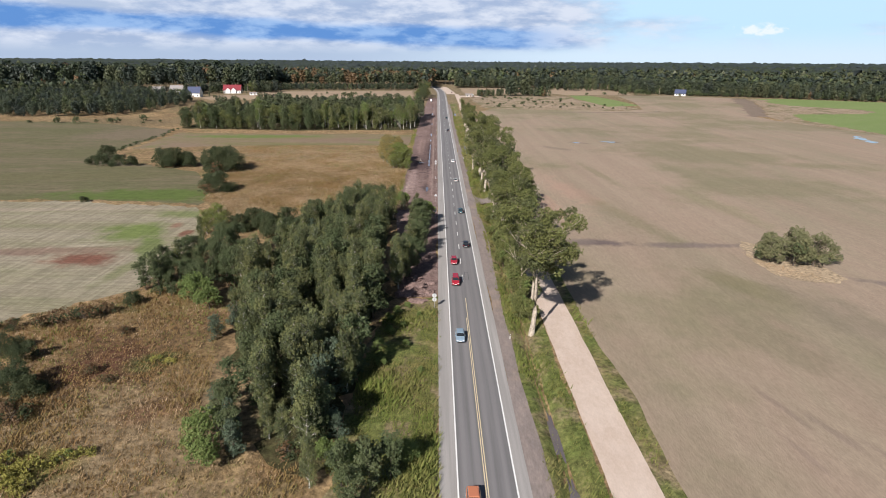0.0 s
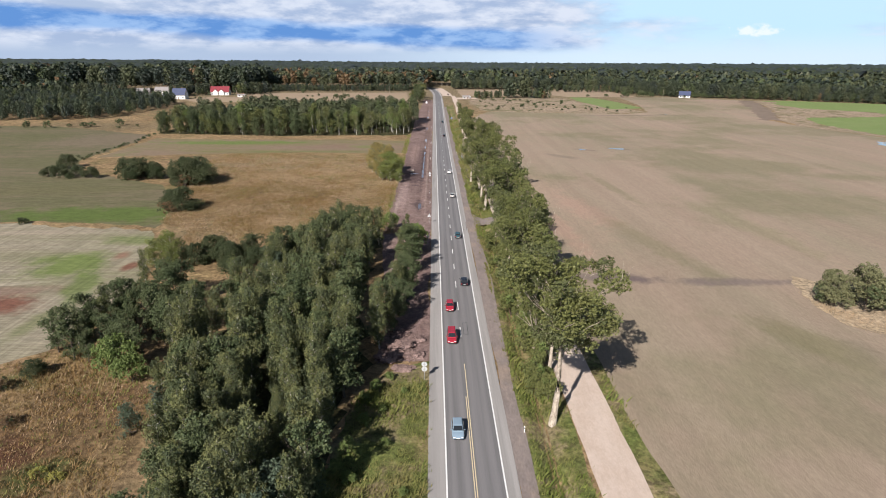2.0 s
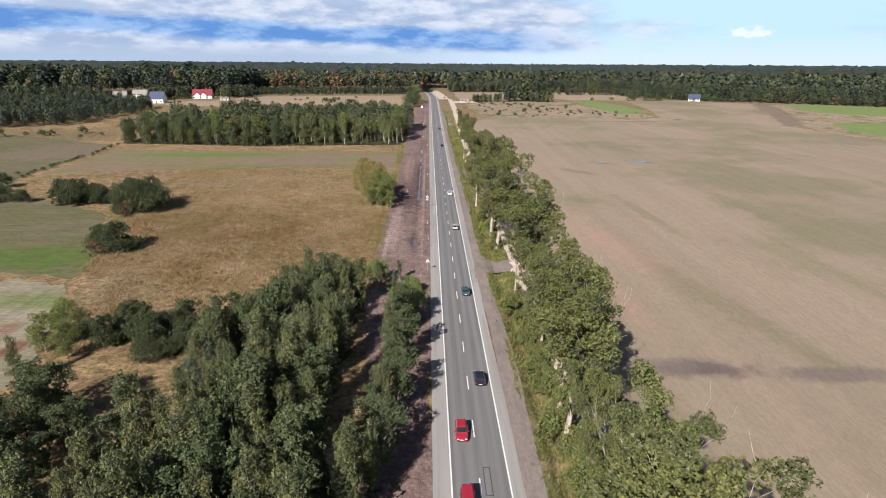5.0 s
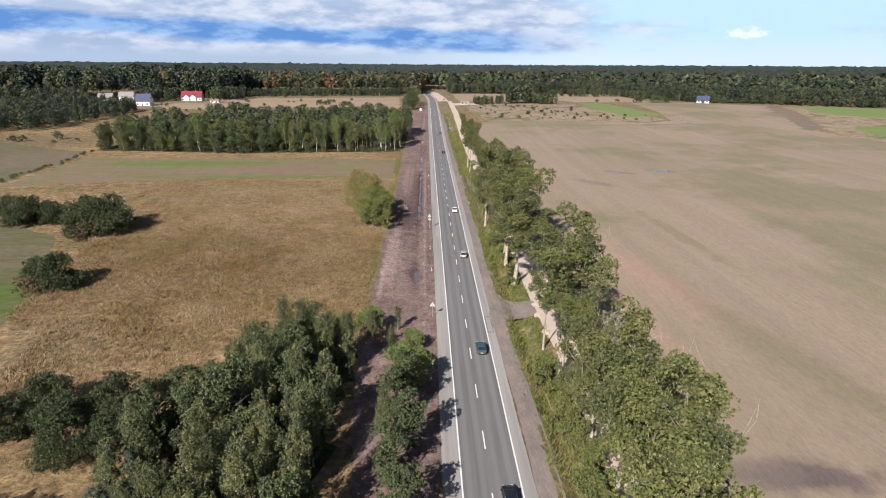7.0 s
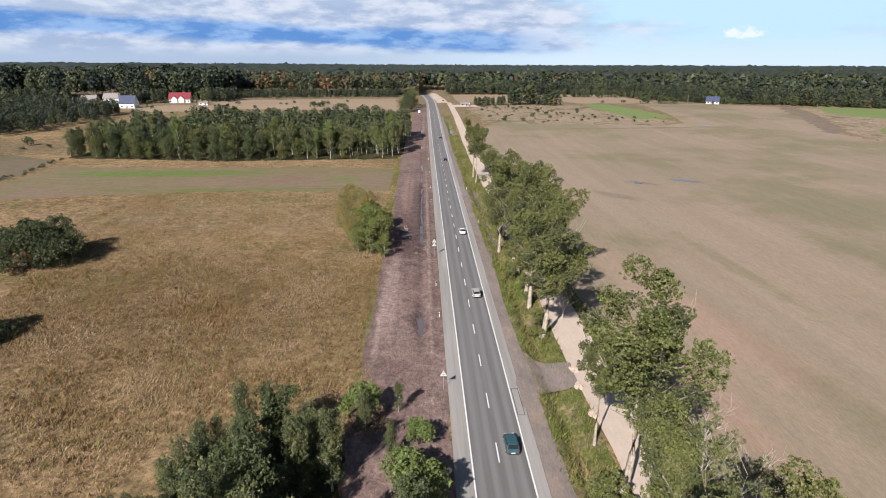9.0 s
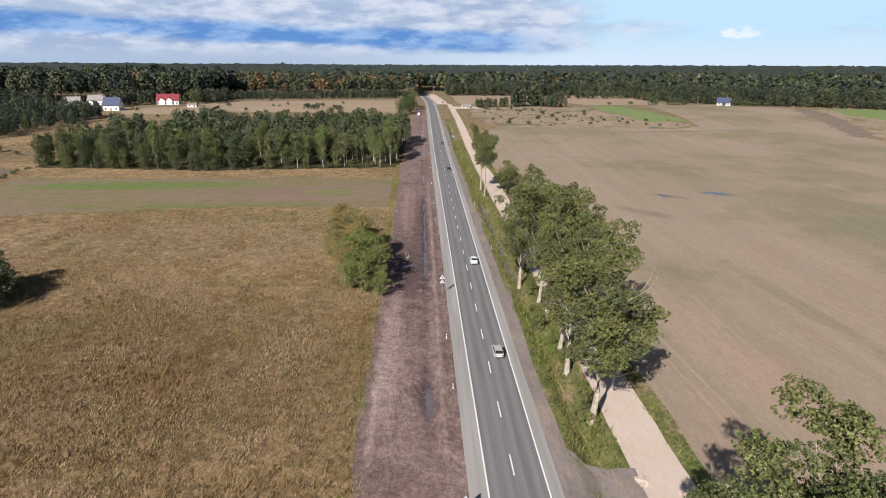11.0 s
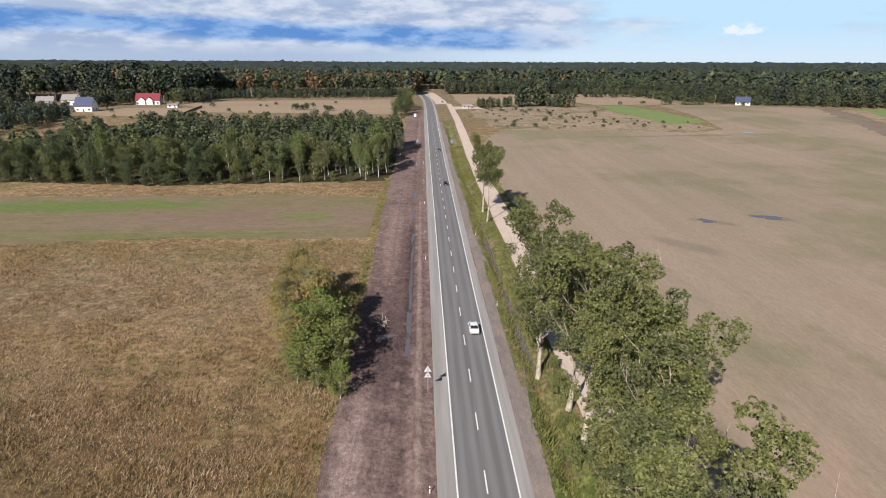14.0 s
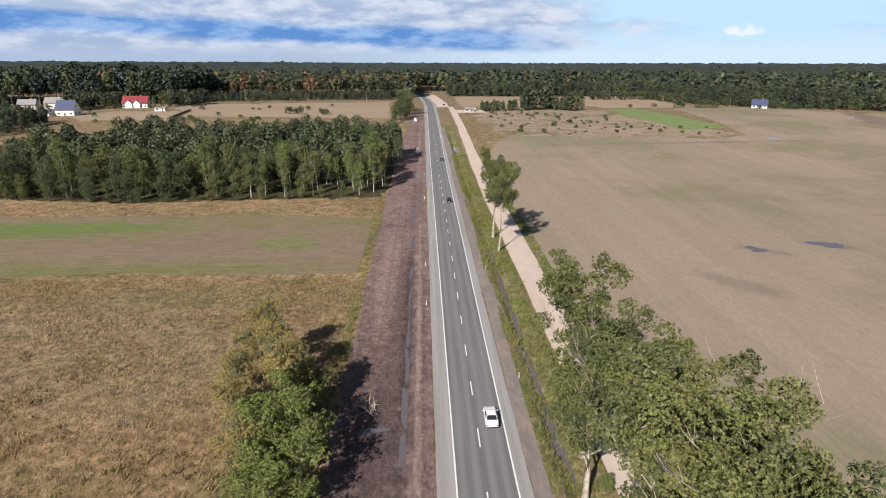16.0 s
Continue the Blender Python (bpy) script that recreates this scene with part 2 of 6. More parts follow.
CLAY = earth("red_brown_clay", ((0.202, 0.140, 0.124), (0.152, 0.102, 0.092), (0.248, 0.180, 0.160)), 0.05, 1.4, (1.0, 0.8, 1), 4, grain=0.3, relief=0.4, hummock=1.0, lines=(1.3, 60, 0.11),
             patch=((0.125, 0.084, 0.080), 0.07, 0.60), stains=((-14, 312, 8, 62, 0, (0.112, 0.076, 0.070), 0.8), (-14, 282, 5.5, 20, 0, (0.090, 0.062, 0.062), 0.85), (-10.4, 320, 1.2, 70, 0, (0.08, 0.058, 0.056), 0.8), (-11, 228, 2.2, 10, 0, (0.09, 0.064, 0.062), 0.8), (-9.5, 420, 1.8, 60, 0, (0.12, 0.085, 0.075), 0.6),
                      (-17, 245, 2.5, 30, 0, (0.34, 0.25, 0.225), 0.6), (-16, 345, 3, 40, 0, (0.30, 0.21, 0.18), 0.6), (-8.4, 300, 0.6, 120, 0, (0.31, 0.235, 0.20), 0.6), (-13.2, 330, 0.5, 130, 0, (0.13, 0.09, 0.08), 0.35), (-15.4, 330, 0.5, 130, 0, (0.13, 0.09, 0.08), 0.35), (-18.5, 230, 1.0, 25, 0, (0.34, 0.26, 0.23), 0.7)))
GRAVEL = earth("pale_gravel", ((0.52, 0.425, 0.350), (0.47, 0.375, 0.305), (0.56, 0.465, 0.395)), 0.05, 3.0, (1.6, 0.7, 1), 0, grain=0.06, relief=0.05)
SHOULDER = earth("grey_shoulder_gravel", ((0.225, 0.190, 0.174), (0.186, 0.156, 0.144), (0.262, 0.216, 0.190)), 0.10, 3.0, (1.5, 0.5, 1), 0, grain=0.14, relief=0.05,
                 patch=((0.285, 0.225, 0.180), 0.07, 0.55))
STUBBLE = earth("pale_stubble", ((0.275, 0.245, 0.18), (0.20, 0.19, 0.115), (0.24, 0.205, 0.15)), 0.02, 1.0, (0.45, 2.6, 1), 6, grain=0.24, relief=0.1, lines=(0.7, 96, 0.14),
                patch=((0.125, 0.15, 0.05), 0.03, 0.57), stains=((-99, 140, 11, 6, 5, (0.155, 0.07, 0.048), 0.95), (-115, 147, 30, 4, 6, (0.19, 0.12, 0.095), 0.7), (-82, 164, 2.4, 4, 0, (0.155, 0.07, 0.048), 0.9),
                         (-98, 165, 13, 11, 0, (0.12, 0.16, 0.045), 0.9), (-86, 150, 4, 14, 20, (0.11, 0.145, 0.045), 0.8), (-90, 186, 12, 5, 0, (0.13, 0.165, 0.055), 0.7), (-88, 172, 2.5, 5, 0, (0.19, 0.10, 0.07), 0.8), (-104, 152, 10, 1.5, 10, (0.33, 0.29, 0.22), 0.7), (-84, 132, 3, 12, -10, (0.15, 0.16, 0.075), 0.7), (-120, 120, 14, 6, 20, (0.125, 0.15, 0.055), 0.7), (-140, 192, 60, 3, 3, (0.30, 0.25, 0.19), 0.7)))
STRAW = earth("pale_straw_grass", ((0.40, 0.315, 0.215), (0.31, 0.24, 0.158), (0.36, 0.28, 0.19)), 0.1, 1.2, grain=0.4, relief=0.4, hummock=1.0)
GREEN = earth("short_green_crop", ((0.12, 0.115, 0.06), (0.16, 0.130, 0.085), (0.105, 0.105, 0.052)), 0.02, 1.0, (0.5, 2.0, 1), 4, grain=0.22, relief=0.08,
              stains=((-118, 214, 45, 14, 0, (0.090, 0.125, 0.034), 0.95), (-170, 250, 60, 12, 3, (0.125, 0.115, 0.06), 0.7), (-215, 400, 40, 50, 0, (0.17, 0.135, 0.095), 0.8)))
LAWN = earth("bright_green_crop", ((0.165, 0.222, 0.078), (0.185, 0.228, 0.092), (0.150, 0.200, 0.072)), 0.03, 1.0, (1, 2, 1), 0, grain=0.12, relief=0.08)
STRIP = earth("brown_green_field", ((0.20, 0.15, 0.105), (0.165, 0.15, 0.07), (0.225, 0.165, 0.12)), 0.022, 1.0, (0.5, 2.4, 1), 0, grain=0.2, relief=0.08,
              patch=((0.14, 0.17, 0.055), 0.03, 0.60), stains=((-130, 388, 60, 10, 2, (0.125, 0.172, 0.050), 0.9), (-65, 372, 40, 10, 0, (0.200, 0.138, 0.102), 0.6), (-45, 372, 12, 9, 0, (0.15, 0.185, 0.06), 0.65), (-80, 352, 60, 4, 0, (0.14, 0.16, 0.055), 0.6)))
TAN = earth("pale_tan_field", ((0.33, 0.255, 0.175), (0.28, 0.21, 0.15), (0.30, 0.23, 0.16)), 0.02, 1.0, (0.5, 2.4, 1), 0, grain=0.15, relief=0.08)
SCRUB = earth("dry_scrub_grass", ((0.285, 0.220, 0.158), (0.215, 0.170, 0.105), (0.315, 0.245, 0.182)), 0.05, 1.0, grain=0.4, relief=0.3, patch=((0.115, 0.12, 0.055), 0.07, 0.52))
# Dark floor tones with the shade under the trees put into them.
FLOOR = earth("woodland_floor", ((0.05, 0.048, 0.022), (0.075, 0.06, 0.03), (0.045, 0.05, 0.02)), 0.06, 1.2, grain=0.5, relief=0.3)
DARKSOIL = earth("damp_dark_soil", ((0.195, 0.152, 0.120), (0.160, 0.125, 0.098), (0.215, 0.168, 0.130)), 0.05, 1.2, grain=0.15, relief=0.06)


def asphalt(name, tone, tracks):
    m, k, b = material(name, 0.82, 0.3)
    co = k.add("ShaderNodeTexCoord").outputs["Object"]
    xs = k.add("ShaderNodeSeparateXYZ", Vector=co).outputs[0]
    grain = k.noise(co, 9.0, 5, 0.7)
    long = k.noise(co, 0.5, 5, 0.6, (2.0, 0.06, 1))
    col = k.mix(k.step(long, 0.35, 0.65), tuple(c * 0.88 for c in tone), tuple(c * 1.1 for c in tone))
    if tracks:
        # polished wheel tracks in both lanes
        lane = k.math("ABSOLUTE", k.math("ADD", xs, 0.2))
        wave = k.math("ABSOLUTE", k.math("SUBTRACT", k.math("ABSOLUTE", k.math("SUBTRACT", lane, 1.75)), 0.85))
        col = k.mix(k.step(wave, 0.1, 0.6, 0.38, 0.0), col, tuple(c * 1.55 for c in tone))
    shade = k.step(grain, 0.3, 0.7, 0.88, 1.12)
    k.put(b, "Base_Color", k.mix(1.0, col, k.add("ShaderNodeCombineXYZ", i0=shade, i1=shade, i2=shade).outputs[0], "MULTIPLY"))
    bump(k, b, grain, 0.3, 0.01)
    return m


ASPHALT = asphalt("worn_grey_asphalt", (0.155, 0.15, 0.15), True)
PAVED = asphalt("pale_paved_shoulder", (0.30, 0.285, 0.27), False)
WHITE_LINE = plain("white_road_paint", (0.72, 0.72, 0.70), 0.7, vary=0.15, scale=1.5)
YELLOW_LINE = plain("yellowed_road_paint", (0.62, 0.52, 0.33), 0.7, vary=0.2, scale=1.5)
TAR = plain("dark_tar_seam", (0.04, 0.04, 0.042), 0.7)
# Poplar leaves: wide tone range and a darker copy paint shade into crown gaps.
LEAF_POPLAR = foliage("poplar_leaf", (0.036, 0.050, 0.014), (0.192, 0.208, 0.070), (0.165, 0.162, 0.056), 0.05, 0.55, 0.25)
LEAF_POPLAR_SHADE = foliage("shade_poplar_leaf", (0.028, 0.040, 0.015), (0.135, 0.150, 0.060), (0.115, 0.120, 0.048), 0.05, 0.55, 0.25)
# Darker birch leaf: the shade of gaps inside the grove put into colour.
LEAF_BIRCH_SHADE = foliage("shade_birch_leaf", (0.040, 0.056, 0.028), (0.096, 0.114, 0.054), (0.098, 0.104, 0.048), 0.03, 0.55, 0.2)
LEAF_BIRCH = foliage("birch_leaf", (0.070, 0.090, 0.034), (0.180, 0.194, 0.080), (0.190, 0.180, 0.072), 0.05, 0.55, 0.2)
LEAF_WOOD = foliage("wood_birch_leaf", (0.070, 0.090, 0.034), (0.172, 0.186, 0.074), (0.186, 0.172, 0.068), 0.05)
LEAF_ALDER = foliage("alder_leaf", (0.040, 0.062, 0.028), (0.100, 0.128, 0.054), (0.105, 0.115, 0.05), 0.04)
LEAF_PINE = foliage("young_pine_needle", (0.060, 0.090, 0.058), (0.115, 0.150, 0.100), (0.090, 0.112, 0.066), 0.10)
LEAF_GREEN = foliage("bright_bush_leaf", (0.085, 0.130, 0.034), (0.185, 0.235, 0.075), (0.150, 0.175, 0.055), 0.10)
LEAF_BRIGHT = foliage("yellow_green_leaf", (0.095, 0.135, 0.030), (0.215, 0.250, 0.070), (0.200, 0.205, 0.060), 0.10)
LEAF_GOLD = foliage("yellowing_birch_leaf", (0.19, 0.155, 0.055), (0.36, 0.29, 0.105), (0.27, 0.205, 0.072), 0.08)
LEAF_WILLOW = foliage("grey_willow_leaf", (0.105, 0.116, 0.058), (0.21, 0.215, 0.108), (0.18, 0.17, 0.08), 0.10)
LEAF_RUST = foliage("autumn_rust_leaf", (0.13, 0.075, 0.04), (0.19, 0.115, 0.06), (0.12, 0.095, 0.045), 0.10)
LEAF_DARK = foliage("dark_bush_leaf", (0.030, 0.046, 0.020), (0.072, 0.094, 0.040), (0.085, 0.085, 0.038), 0.08)
LEAF_YELLOW = foliage("yellow_weed_leaf", (0.19, 0.19, 0.040), (0.38, 0.345, 0.085), (0.25, 0.22, 0.07), 0.10)
FAR_DARK = foliage("far_dark_leaf", (0.034, 0.048, 0.028), (0.054, 0.070, 0.040), (0.056, 0.064, 0.036), 0.08)
FAR_OLIVE = foliage("far_olive_leaf", (0.058, 0.071, 0.036), (0.090, 0.102, 0.050), (0.088, 0.090, 0.046), 0.08)
FAR_GREEN = foliage("far_green_leaf", (0.056, 0.076, 0.030), (0.084, 0.106, 0.044), (0.078, 0.092, 0.038), 0.08)
FAR_PINE = foliage("far_pine_needle", (0.024, 0.036, 0.028), (0.042, 0.056, 0.042), (0.042, 0.048, 0.036), 0.05)
BARK_POPLAR = bark("poplar_bark", (0.46, 0.40, 0.32), (0.25, 0.21, 0.165), 0.5)
BARK_BIRCH = bark("birch_bark", (0.62, 0.60, 0.55), (0.16, 0.14, 0.12), 3.0)
BARK_DARK = bark("dark_bark", (0.13, 0.105, 0.08), (0.07, 0.055, 0.045), 0.4)
BARK_DEAD = bark("bleached_dead_wood", (0.48, 0.43, 0.36), (0.36, 0.31, 0.25), 0.4)
# Aerial haze is put into this conifer colour as a faint blue shift.
CANOPY = foliage("far_conifer_canopy_haze", (0.030, 0.042, 0.040), (0.052, 0.064, 0.058), (0.050, 0.058, 0.048), 0.05)
GRASS_DRY = grass("dry_grass_blade", ((0.400, 0.292, 0.185), (0.330, 0.246, 0.140), (0.262, 0.180, 0.104), (0.52, 0.395, 0.262)), 0.2)
# Brown blades; their dark tone also paints in shade between the tussocks.
GRASS_BROWN = grass("brown_grass_blade", ((0.245, 0.152, 0.066), (0.205, 0.156, 0.056), (0.165, 0.098, 0.044), (0.31, 0.215, 0.10)), 0.15)
TUSSOCK = grass("tussock_grass", ((0.265, 0.178, 0.092), (0.215, 0.158, 0.070), (0.175, 0.112, 0.054), (0.33, 0.235, 0.13)), 0.05)
GRASS_GREEN = grass("green_grass_blade", ((0.135, 0.175, 0.036), (0.215, 0.178, 0.076), (0.100, 0.138, 0.030), (0.26, 0.25, 0.085)), 0.2)


# ---- shape of the land ----
def smooth(a, b, v):
    u = np.clip((v - a) / (b - a), 0, 1)
    return u * u * (3 - 2 * u)


def land(x, y):
    """Height of the ground: level round the road, rising a little far off, a ditch beside the track."""
    x, y = np.asarray(x, float), np.asarray(y, float)
    r = np.hypot(x, y - 100)
    z = 6 * smooth(450, 720, y) + 3 * smooth(1300, 4200, r) + 7 * smooth(2200, 4200, r) * smooth(0.1, -0.5, x / np.maximum(r, 1))
    ditch = smooth(20, 60, y) * smooth(620, 560, y)
    z = z - 1.0 * ditch * np.exp(-((x - 10.4) / 1.2) ** 2)
    cleared = smooth(205, 235, y) * smooth(660, 600, y)
    z = z - 0.35 * cleared * np.exp(-((x + 10.4) / 0.8) ** 2) + 0.25 * cleared * np.exp(-((x + 8.6) / 0.6) ** 2)
    return z


def mesh_of(name, verts, faces, mats, index=None, smoothed=False):
    """A mesh from arrays; faces all of one size."""
    verts, faces = np.asarray(verts, np.float32), np.asarray(faces, np.int32)
    me = bpy.data.meshes.new(name)
    n, size = faces.shape
    me.vertices.add(len(verts))
    me.vertices.foreach_set("co", verts.ravel())
    me.loops.add(n * size)
    me.loops.foreach_set("vertex_index", faces.ravel())
    me.polygons.add(n)
    me.polygons.foreach_set("loop_start", np.arange(n, dtype=np.int32) * size)
    for m in mats:
        me.materials.append(m)
    if index is not None:
        me.polygons.foreach_set("material_index", np.asarray(index, np.int32))
    if smoothed:
        me.polygons.foreach_set("use_smooth", np.ones(n, bool))
    me.update(calc_edges=True)
    return me


def grid_faces(nx, ny):
    i = np.arange(nx - 1)[None, :] + nx * np.arange(ny - 1)[:, None]
    return np.stack([i, i + 1, i + 1 + nx, i + nx], -1).reshape(-1, 4)


def structure(name, me, label, category, kind="structure"):
    return tagged(new(name, me), label, category, kind=kind)


def spread(stops):
    """Grid lines: (from, to, step) pieces joined."""
    return np.concatenate([np.arange(a, b, s) for a, b, s in stops])


gx = spread([(-4900, -1200, 185), (-1200, -200, 25), (-200, -32, 7), (-32, 32, 0.8), (32, 200, 7), (200, 1200, 25), (1200, 4950, 187.5)])
gy = spread([(-600, 0, 60), (0, 700, 7), (700, 1300, 25), (1300, 4950, 180)])
GX, GY = np.meshgrid(gx, gy)
structure("ground", mesh_of("ground", np.stack([GX, GY, land(GX, GY)], -1).reshape(-1, 3), grid_faces(len(gx), len(gy)), [MEADOW], smoothed=True),
          "rough autumn meadow of dry tan grass reaching to the horizon", "ground")


def ribbon(name, left, right, y0, y1, mat, lift, label, category, nx=2, step=4.0, wobble=0.0, seed=0):
    """A strip that runs along the road; left and right are numbers or functions of y."""
    rng = np.random.default_rng(seed)
    ys = np.arange(y0, y1 + step, step)
    lf = np.array([left(v) if callable(left) else left for v in ys], float)
    rf = np.array([right(v) if callable(right) else right for v in ys], float)
    if wobble:
        for f in (lf, rf):
            raw = rng.normal(0, 1, len(ys) + 8)
            f += wobble * np.convolve(raw, np.ones(5) / 2.2, "same")[4:-4]
    u = np.linspace(0, 1, nx)
    X = lf[:, None] + (rf - lf)[:, None] * u[None, :]
    Y = np.repeat(ys[:, None], nx, 1)
    return structure(name, mesh_of(name, np.stack([X, Y, land(X, Y) + lift], -1).reshape(-1, 3), grid_faces(nx, len(ys)), [mat], smoothed=True), label, category)


def field(name, outline, mat, lift, label, category="field", cell=14.0, wobble=1.0, seed=0):
    """A patch of ground inside an outline, with a ragged edge, lying on the land."""
    rng = np.random.default_rng(seed)
    pts = []
    for (ax, ay), (bx, by) in zip(outline, outline[1:] + outline[:1]):
        n = max(2, int(math.hypot(bx - ax, by - ay) / max(2.5, cell / 4)))
        for i in range(n):
            u = i / n
            dx, dy = rng.normal(0, wobble, 2)
            pts.append((ax + (bx - ax) * u + dx, ay + (by - ay) * u + dy))
    poly = np.array(pts)
    lo, hi = poly.min(0), poly.max(0)
    inner = []
    for yy in np.arange(lo[1], hi[1], cell):
        cuts = sorted(p[0] + (yy - p[1]) * (q[0] - p[0]) / (q[1] - p[1]) for p, q in zip(poly, np.roll(poly, -1, 0)) if (p[1] > yy) != (q[1] > yy))
        for c0, c1 in zip(cuts[::2], cuts[1::2]):
            inner += [(v, yy) for v in np.arange(c0 + cell * 0.6, c1 - cell * 0.5, cell)]
    n = len(poly)
    verts, _, faces, *_ = delaunay_2d_cdt([Vector(p) for p in list(map(tuple, poly)) + inner], [], [list(range(n))], 1, 1e-4)
    vx, vy = np.array([v.x for v in verts]), np.array([v.y for v in verts])
    tri = np.array([f if len(f) == 3 else f[:3] for f in faces])
    a, b, c = tri.T
    area = (vx[b] - vx[a]) * (vy[c] - vy[a]) - (vx[c] - vx[a]) * (vy[b] - vy[a])
    tri = np.where((area < 0)[:, None], tri[:, ::-1], tri)
    return structure(name, mesh_of(name, np.stack([vx, vy, land(vx, vy) + lift], -1), tri, [mat], smoothed=True), label, category)


# ---- fields ----
field("field", [(23, -120), (22.5, 120), (23.5, 400), (26, 520), (36, 560), (47, 583), (179, 570), (200, 585), (212, 640), (225, 760), (300, 766), (363, 711), (331, 640), (300, 565), (286, 528), (291, 487), (299, 458), (312, 412), (330, 380), (420, 200), (420, -120)],
      SOIL, 0.03, "bare tilled field of tan soil with faint green shoots", cell=16, wobble=0.7)
field("field", [(-300, 70), (-150, 84), (-92, 104), (-74, 120), (-75, 160), (-90, 195), (-135, 203), (-300, 206)], STUBBLE, 0.03, "pale stubble field with green and red patches", wobble=0.8, seed=1)
field("field", [(-300, 208), (-135, 206), (-92, 200), (-97, 226), (-118, 262), (-170, 290), (-186, 320), (-192, 392), (-200, 425), (-290, 472), (-460, 480)], GREEN, 0.03, "short green and brown crop field", wobble=0.9, seed=4)
field("field", [(-182, 330), (-150, 340), (-90, 350), (-22.5, 348), (-23.5, 398), (-60, 404), (-145, 402), (-188, 408)], STRIP, 0.03, "brown field strip with faint green growth", wobble=0.7, seed=5)
field("field", [(-268, 815), (-43, 850), (-33, 672), (-198, 690), (-215, 735)], TAN, 0.05, "pale tan harvested field", wobble=1.0, seed=6)
field("field", [(163, 757), (190, 755), (207, 617), (172, 606), (158, 690)], LAWN, 0.08, "bright green crop strip", wobble=0.6, seed=7)
field("field", [(370, 700), (405, 712), (490, 670), (900, 480), (900, 200), (420, 250), (314, 405), (316, 471), (314, 506), (329, 547), (345, 600)], LAWN, 0.06, "bright green crop field", wobble=0.8, seed=8)
field("weed_patch", [(366, 706), (352, 660), (335, 610), (297, 528), (291, 486), (300, 458), (310, 420), (315, 408), (317, 470), (313, 500), (328, 546), (404, 553), (427, 570), (425, 588), (372, 621), (366, 660), (385, 688)], SCRUB, 0.09, "dry scrubby grass between the crop fields", "weeds", 10, 1.5, 12)
field("field", [(355, 713), (368, 705), (345, 640), (322, 575), (297, 528), (281, 530), (310, 600), (333, 665)], DARKSOIL, 0.07, "strip of damp dark soil", wobble=2.6, seed=9)
field("field", [(30, 945), (255, 938), (252, 770), (165, 765), (150, 800), (30, 780)], TAN, 0.05, "pale tan harvested field", wobble=1.0, seed=10)
field("weed_patch", [(32, 690), (40, 600), (47, 584), (179, 571), (200, 585), (186, 622), (156, 676), (155, 742), (60, 735)], SCRUB, 0.06, "dry scrubby fallow grass", "weeds", 12, 1.5, 11)
GROVE = [(-21, 189), (-30, 191), (-38, 186), (-44, 174), (-45, 155), (-42, 140), (-48, 124), (-49, 110), (-44, 96), (-38, 86), (-31, 70), (-27, 60), (-21.5, 59), (-19.8, 76), (-19.5, 100), (-17, 116), (-18.5, 128), (-21, 140), (-21, 176)]
field("woodland_floor", GROVE, FLOOR, 0.04, "ground under the grove, tree shade put into its dark colour", "ground", 8, 1.0, 20)
BIRCHWOOD = [(-198, 432), (-150, 426), (-110, 421), (-70, 425), (-25, 428), (-19, 445), (-18, 520), (-60, 545), (-140, 540), (-200, 510)]
field("woodland_floor", BIRCHWOOD, FLOOR, 0.04, "ground under the birch wood, tree shade put into its dark colour", "ground", 12, 1.0, 21)
field("verge", [(-20, 20), (-20, 80), (-18, 100), (-14, 112), (-6, 116), (-6, 20)], VERGE, 0.05, "green roadside verge of tall weeds", "grass", 6, 0.4, 22)

# ---- road, track, dirt strip ----
ROAD_END = 1000


def bend(y):
    return 0.0 if y < 760 else -0.00022 * (y - 760) ** 2


road = ribbon("road", lambda y: -3.75 + bend(y), lambda y: 3.5 + bend(y), -200, ROAD_END, ASPHALT, 0.12, "straight two-lane grey asphalt road", "road", 3, 4)
ribbon("paved_shoulder", lambda y: -6.1 + bend(y), lambda y: -3.75 + bend(y), -200, ROAD_END, PAVED, 0.11, "pale paved road shoulder", "road", 2, 4, 0.03, 1)
ribbon("paved_shoulder", lambda y: 3.5 + bend(y), lambda y: 5.2 + bend(y), -200, ROAD_END, PAVED, 0.11, "pale paved road shoulder", "road", 2, 4, 0.03, 2)
ribbon("gravel_shoulder", lambda y: 5.15 + bend(y), lambda y: 7.8 + 0.5 * math.sin(y * 0.05) + 1.1 * float(smooth(262, 280, y) * smooth(345, 325, y)) + bend(y), -200, 620, SHOULDER, 0.07, "grey brown gravel beside the road", "gravel", 3, 3, 0.16, 3)
ribbon("verge", 7.2, 14.8, -200, 640, VERGE, 0.04, "green weedy verge and ditch", "grass", 14, 3, 0.2, 4)
ribbon("verge", 20.5, 24.0, -200, 500, VERGE, 0.05, "green weedy field edge", "grass", 5, 3, 0.3, 5)
ribbon("gravel_track", lambda y: 15.0 + 1.5 * float(smooth(420, 640, y)), lambda y: 21.2 + 0.6 * float(smooth(420, 640, y)), -200, 780, GRAVEL, 0.10, "pale pink gravel farm track", "track", 6, 4, 0.12, 6)
ribbon("gravel_track", lambda y: 6.0 + bend(y), lambda y: 18.0 + bend(y), 775, 980, GRAVEL, 0.10, "pale gravel beside the new road", "track", 4, 6, 0.5, 7)
field("driveway", [(5.2, 196), (5.2, 219), (8, 214.5), (11, 212), (15.4, 211), (15.4, 204), (11, 203), (8, 201)], SHOULDER, 0.13, "short gravel driveway from road to track", "driveway", 1.2, 0.5, 30)
field("driveway", [(17, 712), (17, 745), (45, 742), (48, 716)], GRAVEL, 0.14, "pale gravel yard", "driveway", 6, 0.4, 31)


